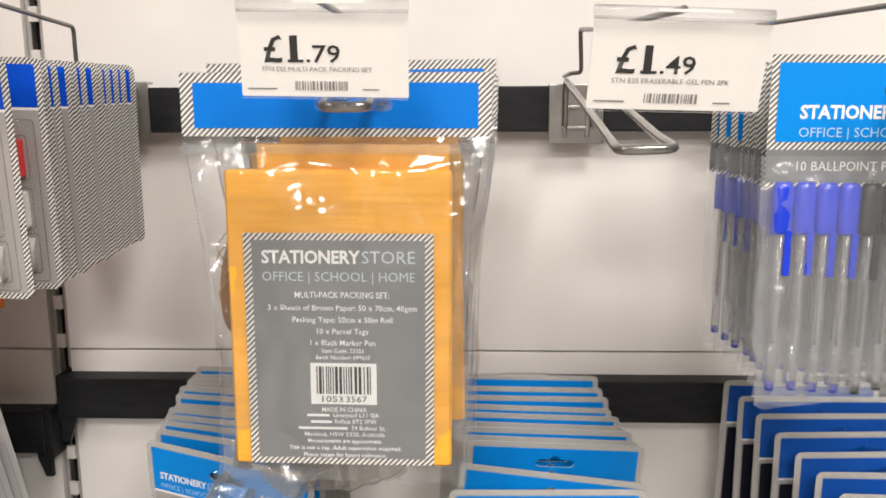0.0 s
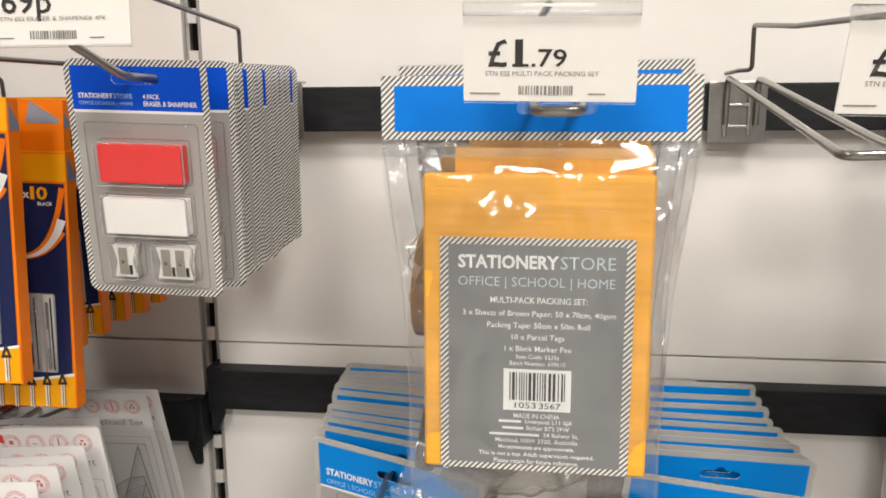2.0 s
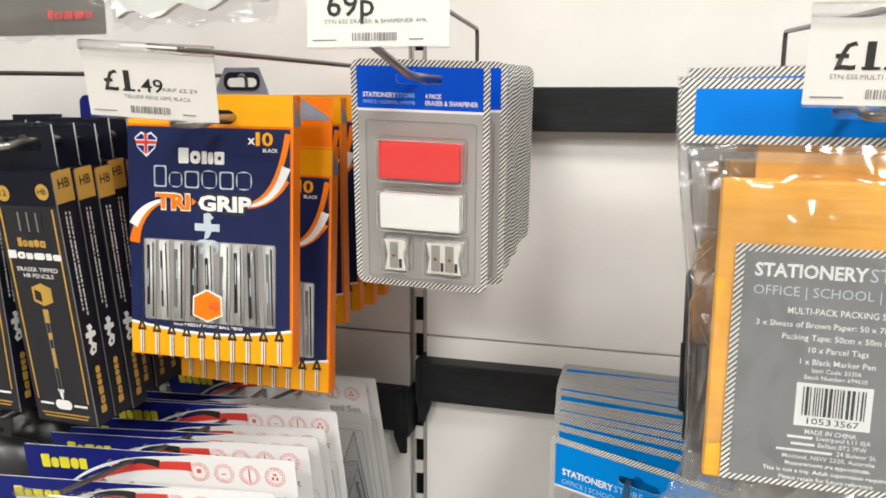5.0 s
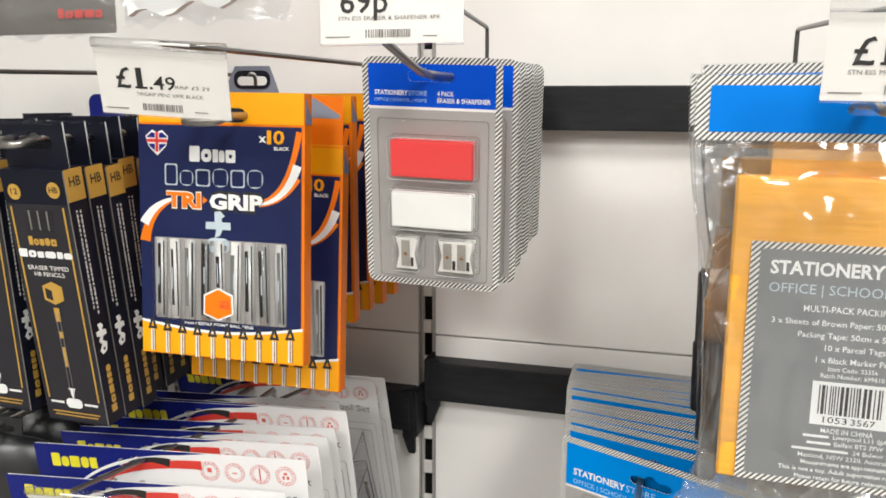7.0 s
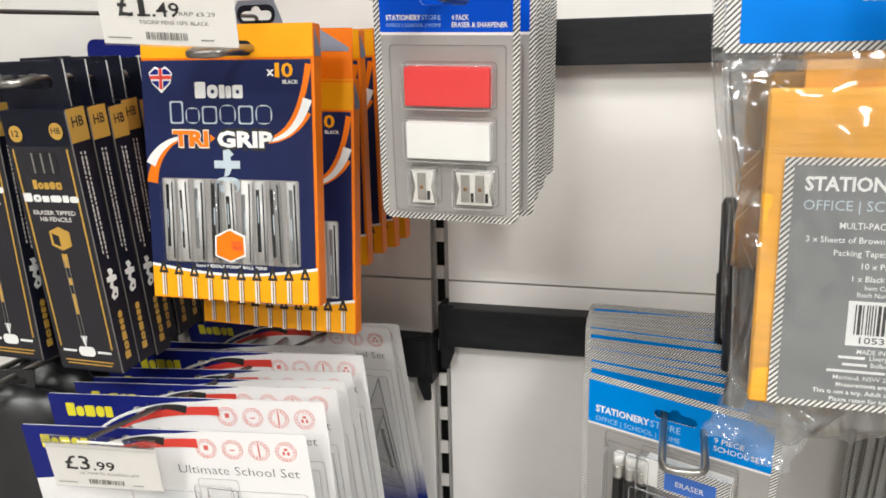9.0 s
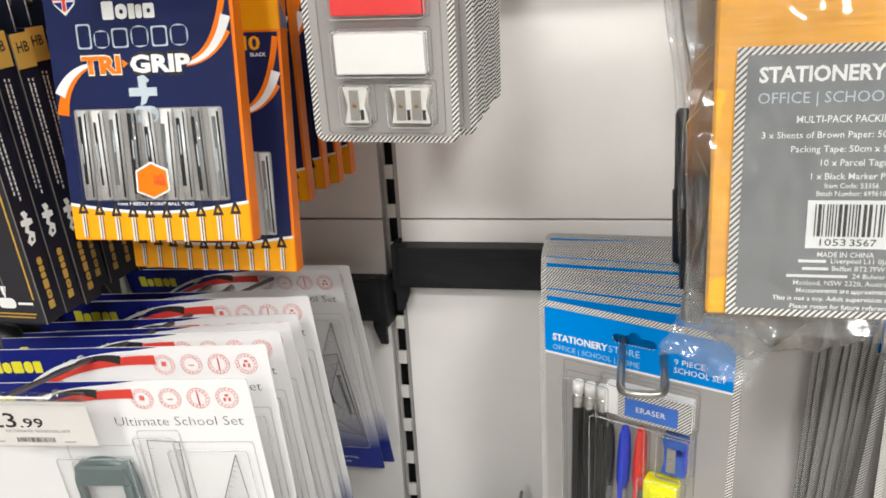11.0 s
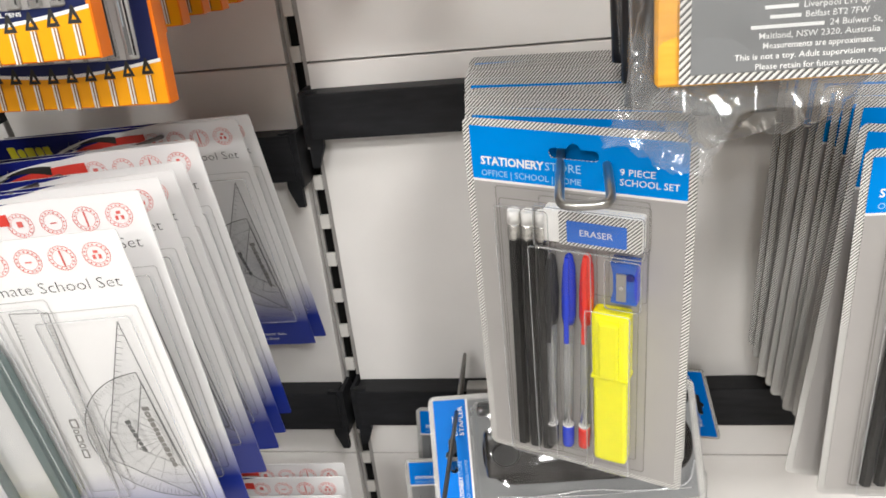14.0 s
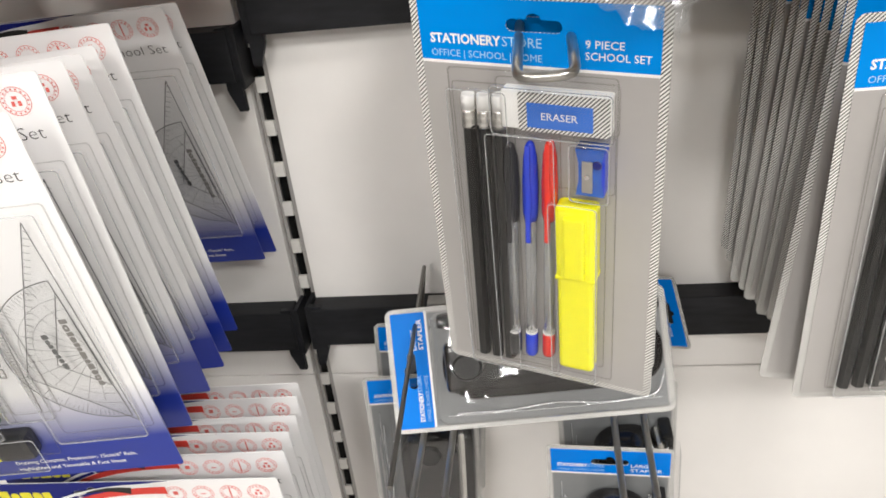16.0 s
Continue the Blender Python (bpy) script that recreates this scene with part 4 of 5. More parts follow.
def grip_box(m, full):
    """Origin at the middle of the front face's top edge; the box lies behind it."""
    t = thing("grip_pen_box", m, "orange and navy box of ten grip pens, clear window", "pen box", "grip pen boxes")
    win = rrect(0.118, 0.068, 0.002, -0.001, -0.152, 3)
    bm = block(TW, TD, TH, (0, TD / 2, -TH / 2), 0.0012)
    part("carton", bm, M_ORANGE, t, "bright orange carton sides")
    part("top_flap", bars([(0, -0.0125, TW - 0.001, 0.0245)], -0.0004, 0.0003), M_AMBER, t)
    part("side_flap", sheet([[(0, -0.004), (TD - 0.002, -0.02), (TD - 0.002, -0.024), (0, -0.024)]], 0.0003), mat("inner_card_grey", (0.2, 0.22, 0.3), 0.6), t, "grey-blue inner card at the open top", at=pose(TW / 2 + 0.0004, 0.001, 0, 0, 0, 90))
    part("hole", sheet([rrect(0.034, 0.011, 0.005, 0.006, -0.018)], 0.0004, -0.0008), M_DKNAVY, t, "dark hanging slot")
    part("navy_front", sheet([[(-TW / 2, -0.0265), (TW / 2 - 0.0025, -0.0265), (TW / 2 - 0.0025, -0.19)] + wave(TW / 2 - 0.0025, -TW / 2, -0.187, -0.189, 0.007)[1:], win], 0.0003, -0.0005), M_NAVY, t)
    part("window_back", sheet([win], 0.0003, 0.0002 - 0.0004), M_GREY, t, "grey card behind the window")
    hem = wave(-TW / 2, TW / 2 - 0.001, -0.19, -0.188, 0.007)
    part("amber_hem", sheet([hem + [(TW / 2 - 0.001, -TH + 0.001), (-TW / 2, -TH + 0.001)]], 0.0003, -0.0007), M_AMBER, t)
    part("white_hem", sheet([[(x, z + 0.0022) for x, z in hem] + hem[::-1]], 0.0003, -0.0008), M_WHITE, t)
    r9 = random.Random(19)
    for i in range(9):
        x = -0.0535 + 0.0133 * i + r9.uniform(-0.001, 0.001)
        lean = pose(x, 0, -0.152, 0, r9.uniform(-1.6, 1.6), 0)
        p = part("pen", rod([(0.0046, -0.033), (0.0046, 0.033)], (0, -0.0015, 0), 8, flat=0.5), (M_SILVER, M_ERASER, M_SILVER, M_BARREL)[i % 4], t, "slim ballpoint pen behind the window", at=lean)
        part("stripe", block(r9.uniform(0.0016, 0.0034), 0.0005, r9.uniform(0.04, 0.06), (r9.uniform(-0.002, 0.001), -0.0039, r9.uniform(-0.002, 0.004))), (M_BLACK, M_DKGREY)[i % 3 == 2], p)
        part("shade_line", block(r9.uniform(0.0008, 0.0016), 0.0004, 0.062, (0.0031, -0.0036, 0)), M_BLACK, p)
        part("barrel_print", bars([(r9.uniform(-0.0012, 0), r9.uniform(-0.004, 0.018), 0.0009, r9.uniform(0.012, 0.024))], -0.0043), M_ICE, p)
    for i in range(10):
        x = -0.063 + 0.0138 * i
        z = -0.196 - 0.003 * math.sin(math.pi * i / 9)
        part("nib_print", sheet([[(x - 0.0044, z), (x + 0.0044, z), (x + 0.0006, z + 0.0105), (x - 0.0006, z + 0.0105)], [(x - 0.0016, z + 0.0022), (x + 0.0016, z + 0.0022), (x, z + 0.0058)]], 0.0002, -0.0010), M_INK, t)
        part("nib_stem", bars([(x, z - 0.0095, 0.0034, 0.018)], -0.0011), M_PAPER, t)
        part("stem_line", bars([(x + 0.0002, z - 0.0095, 0.0009, 0.018), (x + 0.0021, z - 0.0095, 0.0009, 0.018)], -0.0013), M_BROWN, t)
    y = -0.0009
    r1 = swoosh(((-TW / 2 + 0.0045, -0.122), (-TW / 2 + 0.0085, -0.094), (-0.038, -0.085)), 0.0095, 0.003)
    r2 = swoosh(((0.034, -0.0865), (0.06, -0.082), (TW / 2 - 0.0042, -0.03)), 0.003, 0.005)
    for r_ in (r1, r2):
        part("orange_swoosh", sheet([r_], 0.0002, y), M_ORANGE, t)
    w1 = swoosh(((-TW / 2 + 0.004, -0.1075), (-TW / 2 + 0.0135, -0.089), (-0.038, -0.0855)), 0.0085, 0.0018)
    w2 = swoosh(((0.034, -0.0878), (0.058, -0.0845), (TW / 2 - 0.0055, -0.056)), 0.0018, 0.0075)
    part("thin_swoosh", sheet([swoosh(((0.034, -0.089), (0.056, -0.0865), (TW / 2 - 0.0045, -0.0665)), 0.0015, 0.0035)], 0.0002, y), M_ORANGE, t)
    for w_ in (w1, w2):
        part("white_swoosh", sheet([w_], 0.0002, y - 0.0002), M_WHITE, t)
    part("count", words([("1", TW / 2 - 0.0315, -0.0395, 0.0036, 0.0105, "l"), ("0", TW / 2 - 0.0262, -0.0395, 0.0095, 0.0105, "l")], y, 0.022), M_AMBER, t)
    part("count_small", words([("x", TW / 2 - 0.0385, -0.0385, 0.0065, 0.0068, "l"), ("BLACK", TW / 2 - 0.0255, -0.0445, 0.013, 0.0028, "l")], y, 0.03), M_WHITE, t)
    if not full:
        return t
    part("maker_mark", mark_row(-0.0272, 0.0147, -0.0555, 0.0125, 5, y, 2), M_WHITE, t, "pale maker's mark in plain blocks")
    part("range_mark", mark_row(-0.05, 0.039, -0.0752, 0.0175, 6, y, 5, hollow=0.0011), M_ICE, t, "outlined range mark in plain blocks")
    for body, x_, w_, m_ in (("TRI", -0.0475, 0.031, M_ORANGE), ("GRIP", -0.009, 0.047, M_WHITE)):
        part("word_edge", words([(body, x_ - 0.0012, -0.0936, w_ + 0.0024, 0.0142, "l")], y - 0.0003, 0.1), M_INK, t, "dark outline of the lettering")
        if m_ is M_ORANGE:
            part("word_rim", words([(body, x_ - 0.0005, -0.0929, w_ + 0.001, 0.0128, "l")], y - 0.0005, 0.07), M_WHITE, t, "white rim of the lettering")
        part("word", words([(body, x_, -0.0924, w_, 0.0118, "l")], y - 0.0007, 0.045), m_, t)
    part("arrow_print", sheet([[(-0.0148, -0.0892), (-0.0148, -0.0832), (-0.0104, -0.0862)]], 0.0002, y - 0.0007), M_ORANGE, t)
    part("emblem", sheet([[(-0.0045, -0.0955), (0.0005, -0.0945), (0.0045, -0.0985), (0.0015, -0.1005), (0.002, -0.1035), (0.0095, -0.1035), (0.0095, -0.1095), (0.0025, -0.1095), (0.0, -0.1145), (-0.0045, -0.1165), (-0.003, -0.1095), (-0.0125, -0.1095), (-0.0125, -0.1035), (-0.0045, -0.1035)], rrect(0.021, 0.012, 0.0058, -0.0015, -0.1225), rrect(0.008, 0.004, 0.0018, -0.005, -0.121), rrect(0.006, 0.0045, 0.0018, 0.0035, -0.1245)], 0.0003, y - 0.0004), M_ICE, t, "pale round emblem in plain shapes")
    part("flag_badge", sheet([[(-0.066, -0.036), (-0.06, -0.031), (-0.0555, -0.033), (-0.051, -0.031), (-0.0455, -0.036), (-0.0475, -0.044), (-0.0555, -0.0515), (-0.0635, -0.044)]], 0.0003, y), M_WHITE, t, "heart-shaped flag badge")
    part("flag_field", sheet([[(-0.0648, -0.0365), (-0.0602, -0.0328), (-0.0575, -0.0337), (-0.0575, -0.0372), (-0.0645, -0.0372)], [(-0.0463, -0.0365), (-0.0509, -0.0328), (-0.0536, -0.0337), (-0.0536, -0.0372), (-0.0466, -0.0372)], [(-0.0575, -0.0422), (-0.0575, -0.048), (-0.0628, -0.0434), (-0.0635, -0.0422)], [(-0.0536, -0.0422), (-0.0536, -0.048), (-0.0483, -0.0434), (-0.0476, -0.0422)]], 0.0002, y - 0.0003), M_USNAVY, t)
    part("flag_cross", bars([(-0.0555, -0.0405, 0.0025, 0.016), (-0.0555, -0.0395, 0.0185, 0.0026)], y - 0.0005), M_REDPRINT, t)
    cube = sheet([[(-0.013, -0.163), (0, -0.1565), (0.013, -0.162), (0.0135, -0.178), (0.0, -0.184), (-0.0135, -0.179)]], 0.0003, -0.0048)
    part("eco_badge", cube, M_WHITE, t)
    part("eco_badge_fill", sheet([[(-0.0115, -0.164), (0, -0.158), (0.0115, -0.1632), (0.012, -0.177), (0.0, -0.1825), (-0.012, -0.178)]], 0.0003, -0.0052), M_ORANGE, t)
    part("eco_words", words([("PLASTIC", 0.006, -0.169, 0.009, 0.0022, "c"), ("FREE", 0.006, -0.1735, 0.009, 0.0036, "c")], -0.0056, 0.02), M_REDPRINT, t)
    part("needle_words", words([("1mm NEEDLE POINT BALL PENS", -0.002, -0.1895, 0.062, 0.0024, "c")], y, 0.03), M_WHITE, t)
    part("window", sheet([win], 0.0004, -0.0044), M_CLEAR, t, "clear window film")
    return t


tg1 = grip_box(pose(-0.5378, 0.62, 1.4465, -3.0, 0.7, 2.5), True)
tg2 = grip_box(pose(-0.5302, 0.6762, 1.4047, -1.9, 1.5, 1.8), False)
for i in range(5):
    copy_thing(tg2, pose(-0.5515 - 0.0008 * i, 0.71 + 0.0385 * i, 1.446 + rnd.uniform(-0.003, 0.003), 0, rnd.uniform(-0.6, 0.6), rnd.uniform(-1.5, 1.5)))
part("hang_flap", sheet([[(-TW / 2, 0.0), (TW / 2 - 0.001, 0.0), (TW / 2 - 0.001, 0.0405), (-TW / 2, 0.0405)], euro_slot(0.006, 0.03, 0.03)], 0.0008, 0.001), M_ORANGE, tg2, "raised orange hanging flap")
part("flap_band", bars([(0, -0.002, TW - 0.002, 0.0012)], -0.0008), M_ORANGE, tg2)
part("flap_corner", sheet([[(0.04, 0.022), (TW / 2 - 0.004, 0.022), (TW / 2 - 0.004, 0.025), (0.044, 0.0395)]], 0.0003, 0.0004), M_TABGREY, tg2, "grey-blue inner card showing at the fold")
tab = thing("box_hang_tab", pose(-0.55, 0.704, 1.42), "grey-blue cardboard hanging tab with a dark slot", "hang tab")
part("tab", sheet([[(-0.045, 0.0), (0.03, 0.0), (0.018, 0.035), (0.012, 0.05), (-0.022, 0.05), (-0.03, 0.035)], euro_slot(-0.005, 0.037, 0.03)], 0.0008), M_TABGREY, tab)
part("slot_rim", sheet([rrect(0.036, 0.016, 0.007, -0.005, 0.038), euro_slot(-0.005, 0.037, 0.03)], 0.0006, -0.0009), M_DKNAVY, tab)
hook(-0.53, 1.358, 0.575, 1.43, [(-0.478, 0.93, 1.41), (-0.48, 0.812, 1.414), (-0.48, 0.81, 1.474), (-0.515, 0.515, 1.4765)])
price_ticket(pose(-0.517, 0.515, 1.4715, 15.6, 3.4, 9), "£1", ".49", [("RRP £5.29", 0.0085, -0.0245, 0.024), ("TRIGRIP PENS 10PK BLACK", -0.0195, -0.0305, 0.047)], 7)


# ---- slim pencil boxes ----
def pencil_box(m, full):
    t = thing("pencil_box", m, "slim black cardboard box of twelve pencils with gold trim", "pencil box", "pencil boxes")
    w, h, d = 0.064, 0.222, 0.02
    part("carton", block(w, d, h, (0, d / 2, -h / 2), 0.0008), M_DKNAVY, t)
    part("front_print", bars([(0, -0.124, w - 0.002, 0.192)], -0.0001, 0.0003), M_SLATE, t, "charcoal printed front")
    part("hang_tab", sheet([[(-w / 2, 0.0), (w / 2, 0.0), (w / 2 - 0.001, 0.036), (-w / 2 + 0.001, 0.036)], euro_slot(0, 0.02, 0.036, 0.011)], 0.001, d * 0.5), M_DKNAVY, t, "dark glossy hanging tab")
    part("tab_edge", bars([(w / 2 - 0.0006, 0.018, 0.0012, 0.036), (0, 0.0352, w, 0.0012)], d * 0.5 - 0.0008), M_SILVER, t)
    y = -0.0006
    for sx in (-1, 1):
        part("gold_rule", bars([(sx * (w / 2 - 0.0055), -0.115, 0.0016, 0.17)], y), M_GOLD, t)
        part("gold_seal", sheet([rrect(0.013, 0.013, 0.0063, sx * (w / 2 - 0.012), -0.017 + 0.001 * sx)], 0.0002, y), M_GOLD, t)
    part("seal_words", words([("HB", w / 2 - 0.012, -0.018, 0.0085, 0.005, "c"), ("12", -w / 2 + 0.012, -0.020, 0.007, 0.005, "c")], y - 0.0003, 0.01), M_INK, t)
    part("window", bars([(0, -0.041, 0.028, 0.016)], y), M_BLACK, t)
    part("window_pencils", bars([(-0.009, -0.041, 0.0015, 0.016), (0, -0.041, 0.0015, 0.016), (0.009, -0.041, 0.0015, 0.016)], y - 0.0003), M_FAINT, t)
    part("maker_mark", mark_row(-0.015, 0.014, -0.062, 0.0075, 5, y, 3), M_GOLD, t, "gold maker's mark in plain blocks")
    part("range_mark", mark_row(-0.028, 0.028, -0.0725, 0.007, 6, y, 9), M_WHITE, t, "white range mark in plain blocks")
    part("title", words([("ERASER TIPPED", 0, -0.083, 0.042, 0.0036, "c"), ("HB PENCILS", 0, -0.0885, 0.031, 0.0036, "c")], y, 0.015), M_PAPER, t)
    part("eco_badge", sheet([[(-0.01, -0.097), (0, -0.093), (0.01, -0.097), (0.01, -0.109), (0, -0.113), (-0.01, -0.109)], [(-0.008, -0.0985), (-0.001, -0.101), (-0.001, -0.11), (-0.008, -0.1075)]], 0.0002, y), M_GOLD, t)
    part("pencil_print", bars([(0, -0.122, 0.0055, 0.012), (0, -0.14, 0.0045, 0.006), (0, -0.16, 0.004, 0.018)], y), M_GOLD, t)
    part("pencil_line", bars([(-0.0018, -0.158, 0.0005, 0.075), (0.0018, -0.158, 0.0005, 0.075)], y - 0.0002), M_FAINT, t)
    part("tip_print", sheet([[(-0.0035, -0.189), (0.0035, -0.189), (0, -0.2)]], 0.0002, y), M_WHITE, t)
    part("foot_print", bars([(-0.018, -0.2035, 0.014, 0.002), (0.018, -0.2035, 0.014, 0.002)], y), M_WHITE, t)
    part("foot_seal", sheet([rrect(0.017, 0.009, 0.004, 0, -0.2035)], 0.0002, y), M_WHITE, t)
    part("fine_print", bars([(0, -0.2125, 0.05, 0.0011), (0, -0.2155, 0.046, 0.0011)], y), M_GOLD, t)
    part("arris", block(0.0007, 0.0007, h - 0.002, (w / 2 - 0.0001, 0.0002, -h / 2)), M_FAINT, t, "thin pale strip along the front edge")
    side = Matrix.Translation((w / 2 + 0.0004, d / 2, 0)) @ Matrix.Rotation(radians(90), 4, "Z")
    part("side_band", bars([(0, -0.013, d - 0.001, 0.026)], 0), M_GOLD, t, "gold band on the side", at=side)
    part("side_word", words([("HB", 0, -0.014, 0.012, 0.008, "c")], -0.0003, 0.015), M_INK, t, at=side)
    for rx_, rz_, rh_ in ((-0.003, -0.075, 0.085), (0.001, -0.078, 0.09)):
        part("side_line", bars([(rx_, rz_ + rh_ / 2 - rh_ * (q + 0.5) / 22, 0.0013, rh_ / 22 * (0.5 + 0.45 * (q * 7 % 5) / 4)) for q in range(22)], 0), M_PAPER, t, at=side)
    part("side_emblem", sheet([[(-0.003, -0.131), (0.001, -0.1305), (0.003, -0.134), (0.001, -0.1365), (0.0055, -0.138), (0.0055, -0.142), (0.001, -0.1425), (0.0, -0.146), (0.0045, -0.149), (0.003, -0.156), (-0.002, -0.158), (-0.0045, -0.154), (-0.001, -0.149), (-0.004, -0.146), (-0.002, -0.142), (-0.0055, -0.141), (-0.0055, -0.137), (-0.0015, -0.1365)], rrect(0.0025, 0.003, 0.001, 0.0005, -0.1535)], 0.0002, 0), M_WHITE, t, at=side)
    up = mark_row(-0.212, -0.168, -0.003, 0.006, 6, 0, 12)
    part("side_mark", up, M_GOLD, t, at=side @ Matrix.Rotation(radians(-90), 4, "Y") @ Matrix.Translation((0, 0, 0)))
    return t


pb = pencil_box(pose(-0.6764, 0.5655, 1.3857, 6.7, -0.6, -2.8), True)
for i in range(9):
    copy_thing(pb, pose(-0.678 - 0.003 * i + 0.003 * (i % 2), 0.592 + 0.0245 * i, 1.387 + rnd.uniform(-0.003, 0.003), 6.2 - 0.3 * i, rnd.uniform(-1.4, 0), -3))
for i in range(4):
    copy_thing(pb, pose(-0.762 - 0.004 * i, 0.585 + 0.05 * i, 1.388 + rnd.uniform(-0.003, 0.003), 3, -1, -4))
hook(-0.685, 1.358, 0.55, 1.412, [(-0.66, 0.93, 1.41), (-0.655, 0.89, 1.414), (-0.65, 0.88, 1.468), (-0.80, 0.5, 1.462)])
hook(-0.77, 1.358, 0.56, 1.412)


# ---- large school set cards ----
UW, UH = 0.261, 0.292


def tool_sheet(outline_list, y, t=0.0016):
    """A thin clear tool: its face and its rim."""
    bm = bmesh.new()
    bm.from_mesh(sheet(outline_list, t, y))
    back = max(v.co.y for v in bm.verts) - 0.0001
    bmesh.ops.delete(bm, geom=[f for f in bm.faces if all(v.co.y > back for v in f.verts)], context="FACES_ONLY")
    return bm


def ring(cx, cz, ro, ri, n=20):
    return [[(cx + r * math.cos(2 * math.pi * i / n), cz + r * math.sin(2 * math.pi * i / n)) for i in range(n)] for r in (ro, ri)]


def school_card(m, full):
    t = thing("ultimate_school_set", m, "white and blue carded school set with clear drawing tools", "stationery pack", "large school sets")
    slot = euro_slot(-0.03, -0.014, 0.036)
    part("card", sheet([rrect(UW, UH, 0.002, 0, -UH / 2, 2), slot], 0.0009), M_USCARD, t, "white card fading to blue at its foot")
    y = -0.0007
    head = [(-UW / 2, 0), (0.038, 0), (0.01, -0.0035), (-0.03, -0.011), (-0.07, -0.03), (-0.09, -0.05), (-UW / 2, -0.055)]
    part("blue_header", sheet([head, slot], 0.0003, y), M_USNAVY, t)
    part("red_ribbon", sheet([swoosh(((-0.094, -0.052), (-0.05, -0.0105), (0.034, -0.0115)), 0.003, 0.0085)], 0.0003, y - 0.0003), M_REDPRINT, t)
    part("white_ribbon", sheet([swoosh(((-0.098, -0.046), (-0.058, -0.0045), (0.024, -0.0045)), 0.002, 0.0038)], 0.0003, y - 0.0005), M_WHITE, t)
    part("shade_ribbon", sheet([swoosh(((-0.036, -0.0125), (-0.016, -0.006), (0.004, -0.011)), 0.001, 0.008)], 0.0003, y - 0.0007), M_INK, t)
    part("maker_mark", mark_row(-0.115, -0.068, -0.022, 0.013, 5, y - 0.0003, 4), M_YEL, t, "yellow maker's mark in plain blocks")
    icons, dots = [], []
    for cx in (0.041, 0.0645, 0.088, 0.1115):
        icons += ring(cx, -0.0165, 0.0092, 0.0089) + ring(cx, -0.0165, 0.0066, 0.0064)
        for q in range(16):
            a = 2 * math.pi * q / 16
            dots.append((cx + 0.0076 * math.cos(a), -0.0165 + 0.0076 * math.sin(a), 0.0009, 0.0009))
    dots += [(0.041, -0.0155, 0.004, 0.0042), (0.0645, -0.017, 0.0045, 0.0008), (0.088, -0.0165, 0.0011, 0.0115), (0.1095, -0.018, 0.002, 0.003), (0.1135, -0.018, 0.002, 0.003), (0.1115, -0.0142, 0.003, 0.002)]
    part("icon_ring", sheet(icons, 0.0002, y), M_ICON, t, "red round icons")
    part("icon_mark", bars(dots, y - 0.0002), M_ICON, t)
    part("title", words([("Ultimate School Set", 0.012, -0.0415, 0.108, 0.0088, "l")], y, -0.016), M_INK, t)
    if full:
        part("foot_words", words([("Drawing Compass, Protractor, 15cm/6\" Rule,", 0.005, -0.2765, 0.095, 0.0036, "l"), ("Highlighter and Timetable & Fact Sheet", 0.005, -0.2835, 0.084, 0.0036, "l")], y, 0.01), M_WHITE, t)
    # drawing tools
    tri = [(0.1095, -0.0655), (0.1185, -0.236), (0.058, -0.186)]
    tri_in = [(0.1075, -0.118), (0.112, -0.2), (0.083, -0.178)]
    part("set_square", tool_sheet([tri, tri_in], -0.005), M_TOOL, t, "clear plastic set square")
    pcx, pcz, pr, tilt = 0.1125, -0.168, 0.061, 94
    arc = [(pcx + pr * math.cos(radians(tilt + 180 * q / 18)), pcz + pr * math.sin(radians(tilt + 180 * q / 18))) for q in range(19)]
    part("protractor", tool_sheet([arc], -0.007), M_TOOL, t, "clear plastic protractor")
    rays = []
    for q in range(61):
        a = radians(tilt + 3 * q)
        c, s_ = math.cos(a), math.sin(a)
        q0 = 0.055 if q % 5 else 0.051
        rays.append((pcx + q0 * c, pcz + q0 * s_, pcx + 0.0595 * c, pcz + 0.0595 * s_, 0.0003))
        if q % 5 == 0:
            rays.append((pcx + 0.008 * c, pcz + 0.008 * s_, pcx + 0.045 * c, pcz + 0.045 * s_, 0.0003))
        c2, s2 = math.cos(a + radians(3)), math.sin(a + radians(3))
        if q < 60:
            for rr, ww in ((0.0608, 0.0008), (0.047, 0.0003), (0.038, 0.0003)):
                rays.append((pcx + rr * c, pcz + rr * s_, pcx + rr * c2, pcz + rr * s2, ww))
    rays.append((*arc[0], *arc[-1], 0.0008))
    part("protractor_lines", quads(rays, -0.0081), M_LINE, t)
    edges = [(a[0], a[1], b[0], b[1], 0.0007) for a, b in zip(tri + tri_in, tri[1:] + tri[:1] + tri_in[1:] + tri_in[:1])]
    edges += [(0.1075 - 0.0021 * i, -0.071 - 0.005 * i, 0.1115 - 0.0021 * i, -0.0725 - 0.005 * i, 0.0004) for i in range(22)]
    part("square_lines", quads(edges, -0.0061), M_LINE, t)
    part("protractor_mark", mark_row(-0.03, 0.03, 0, 0.0052, 12, 0, 8), M_FAINT, t, at=pose(0.1035, -0.0082, -0.168, 0, 85.5, 0))
    part("protractor_mark", mark_row(-0.016, 0.016, 0, 0.0042, 7, 0, 9), M_LINE, t, at=pose(0.0865, -0.0082, -0.165, 0, 82, 0))
    rl = pose(0.046, -0.005, -0.135, 0, 4, 0)
    part("ruler", tool_sheet([rrect(0.0275, 0.168, 0.002, 0, 0)], 0.0), M_TOOL, t, "clear plastic ruler", at=rl)
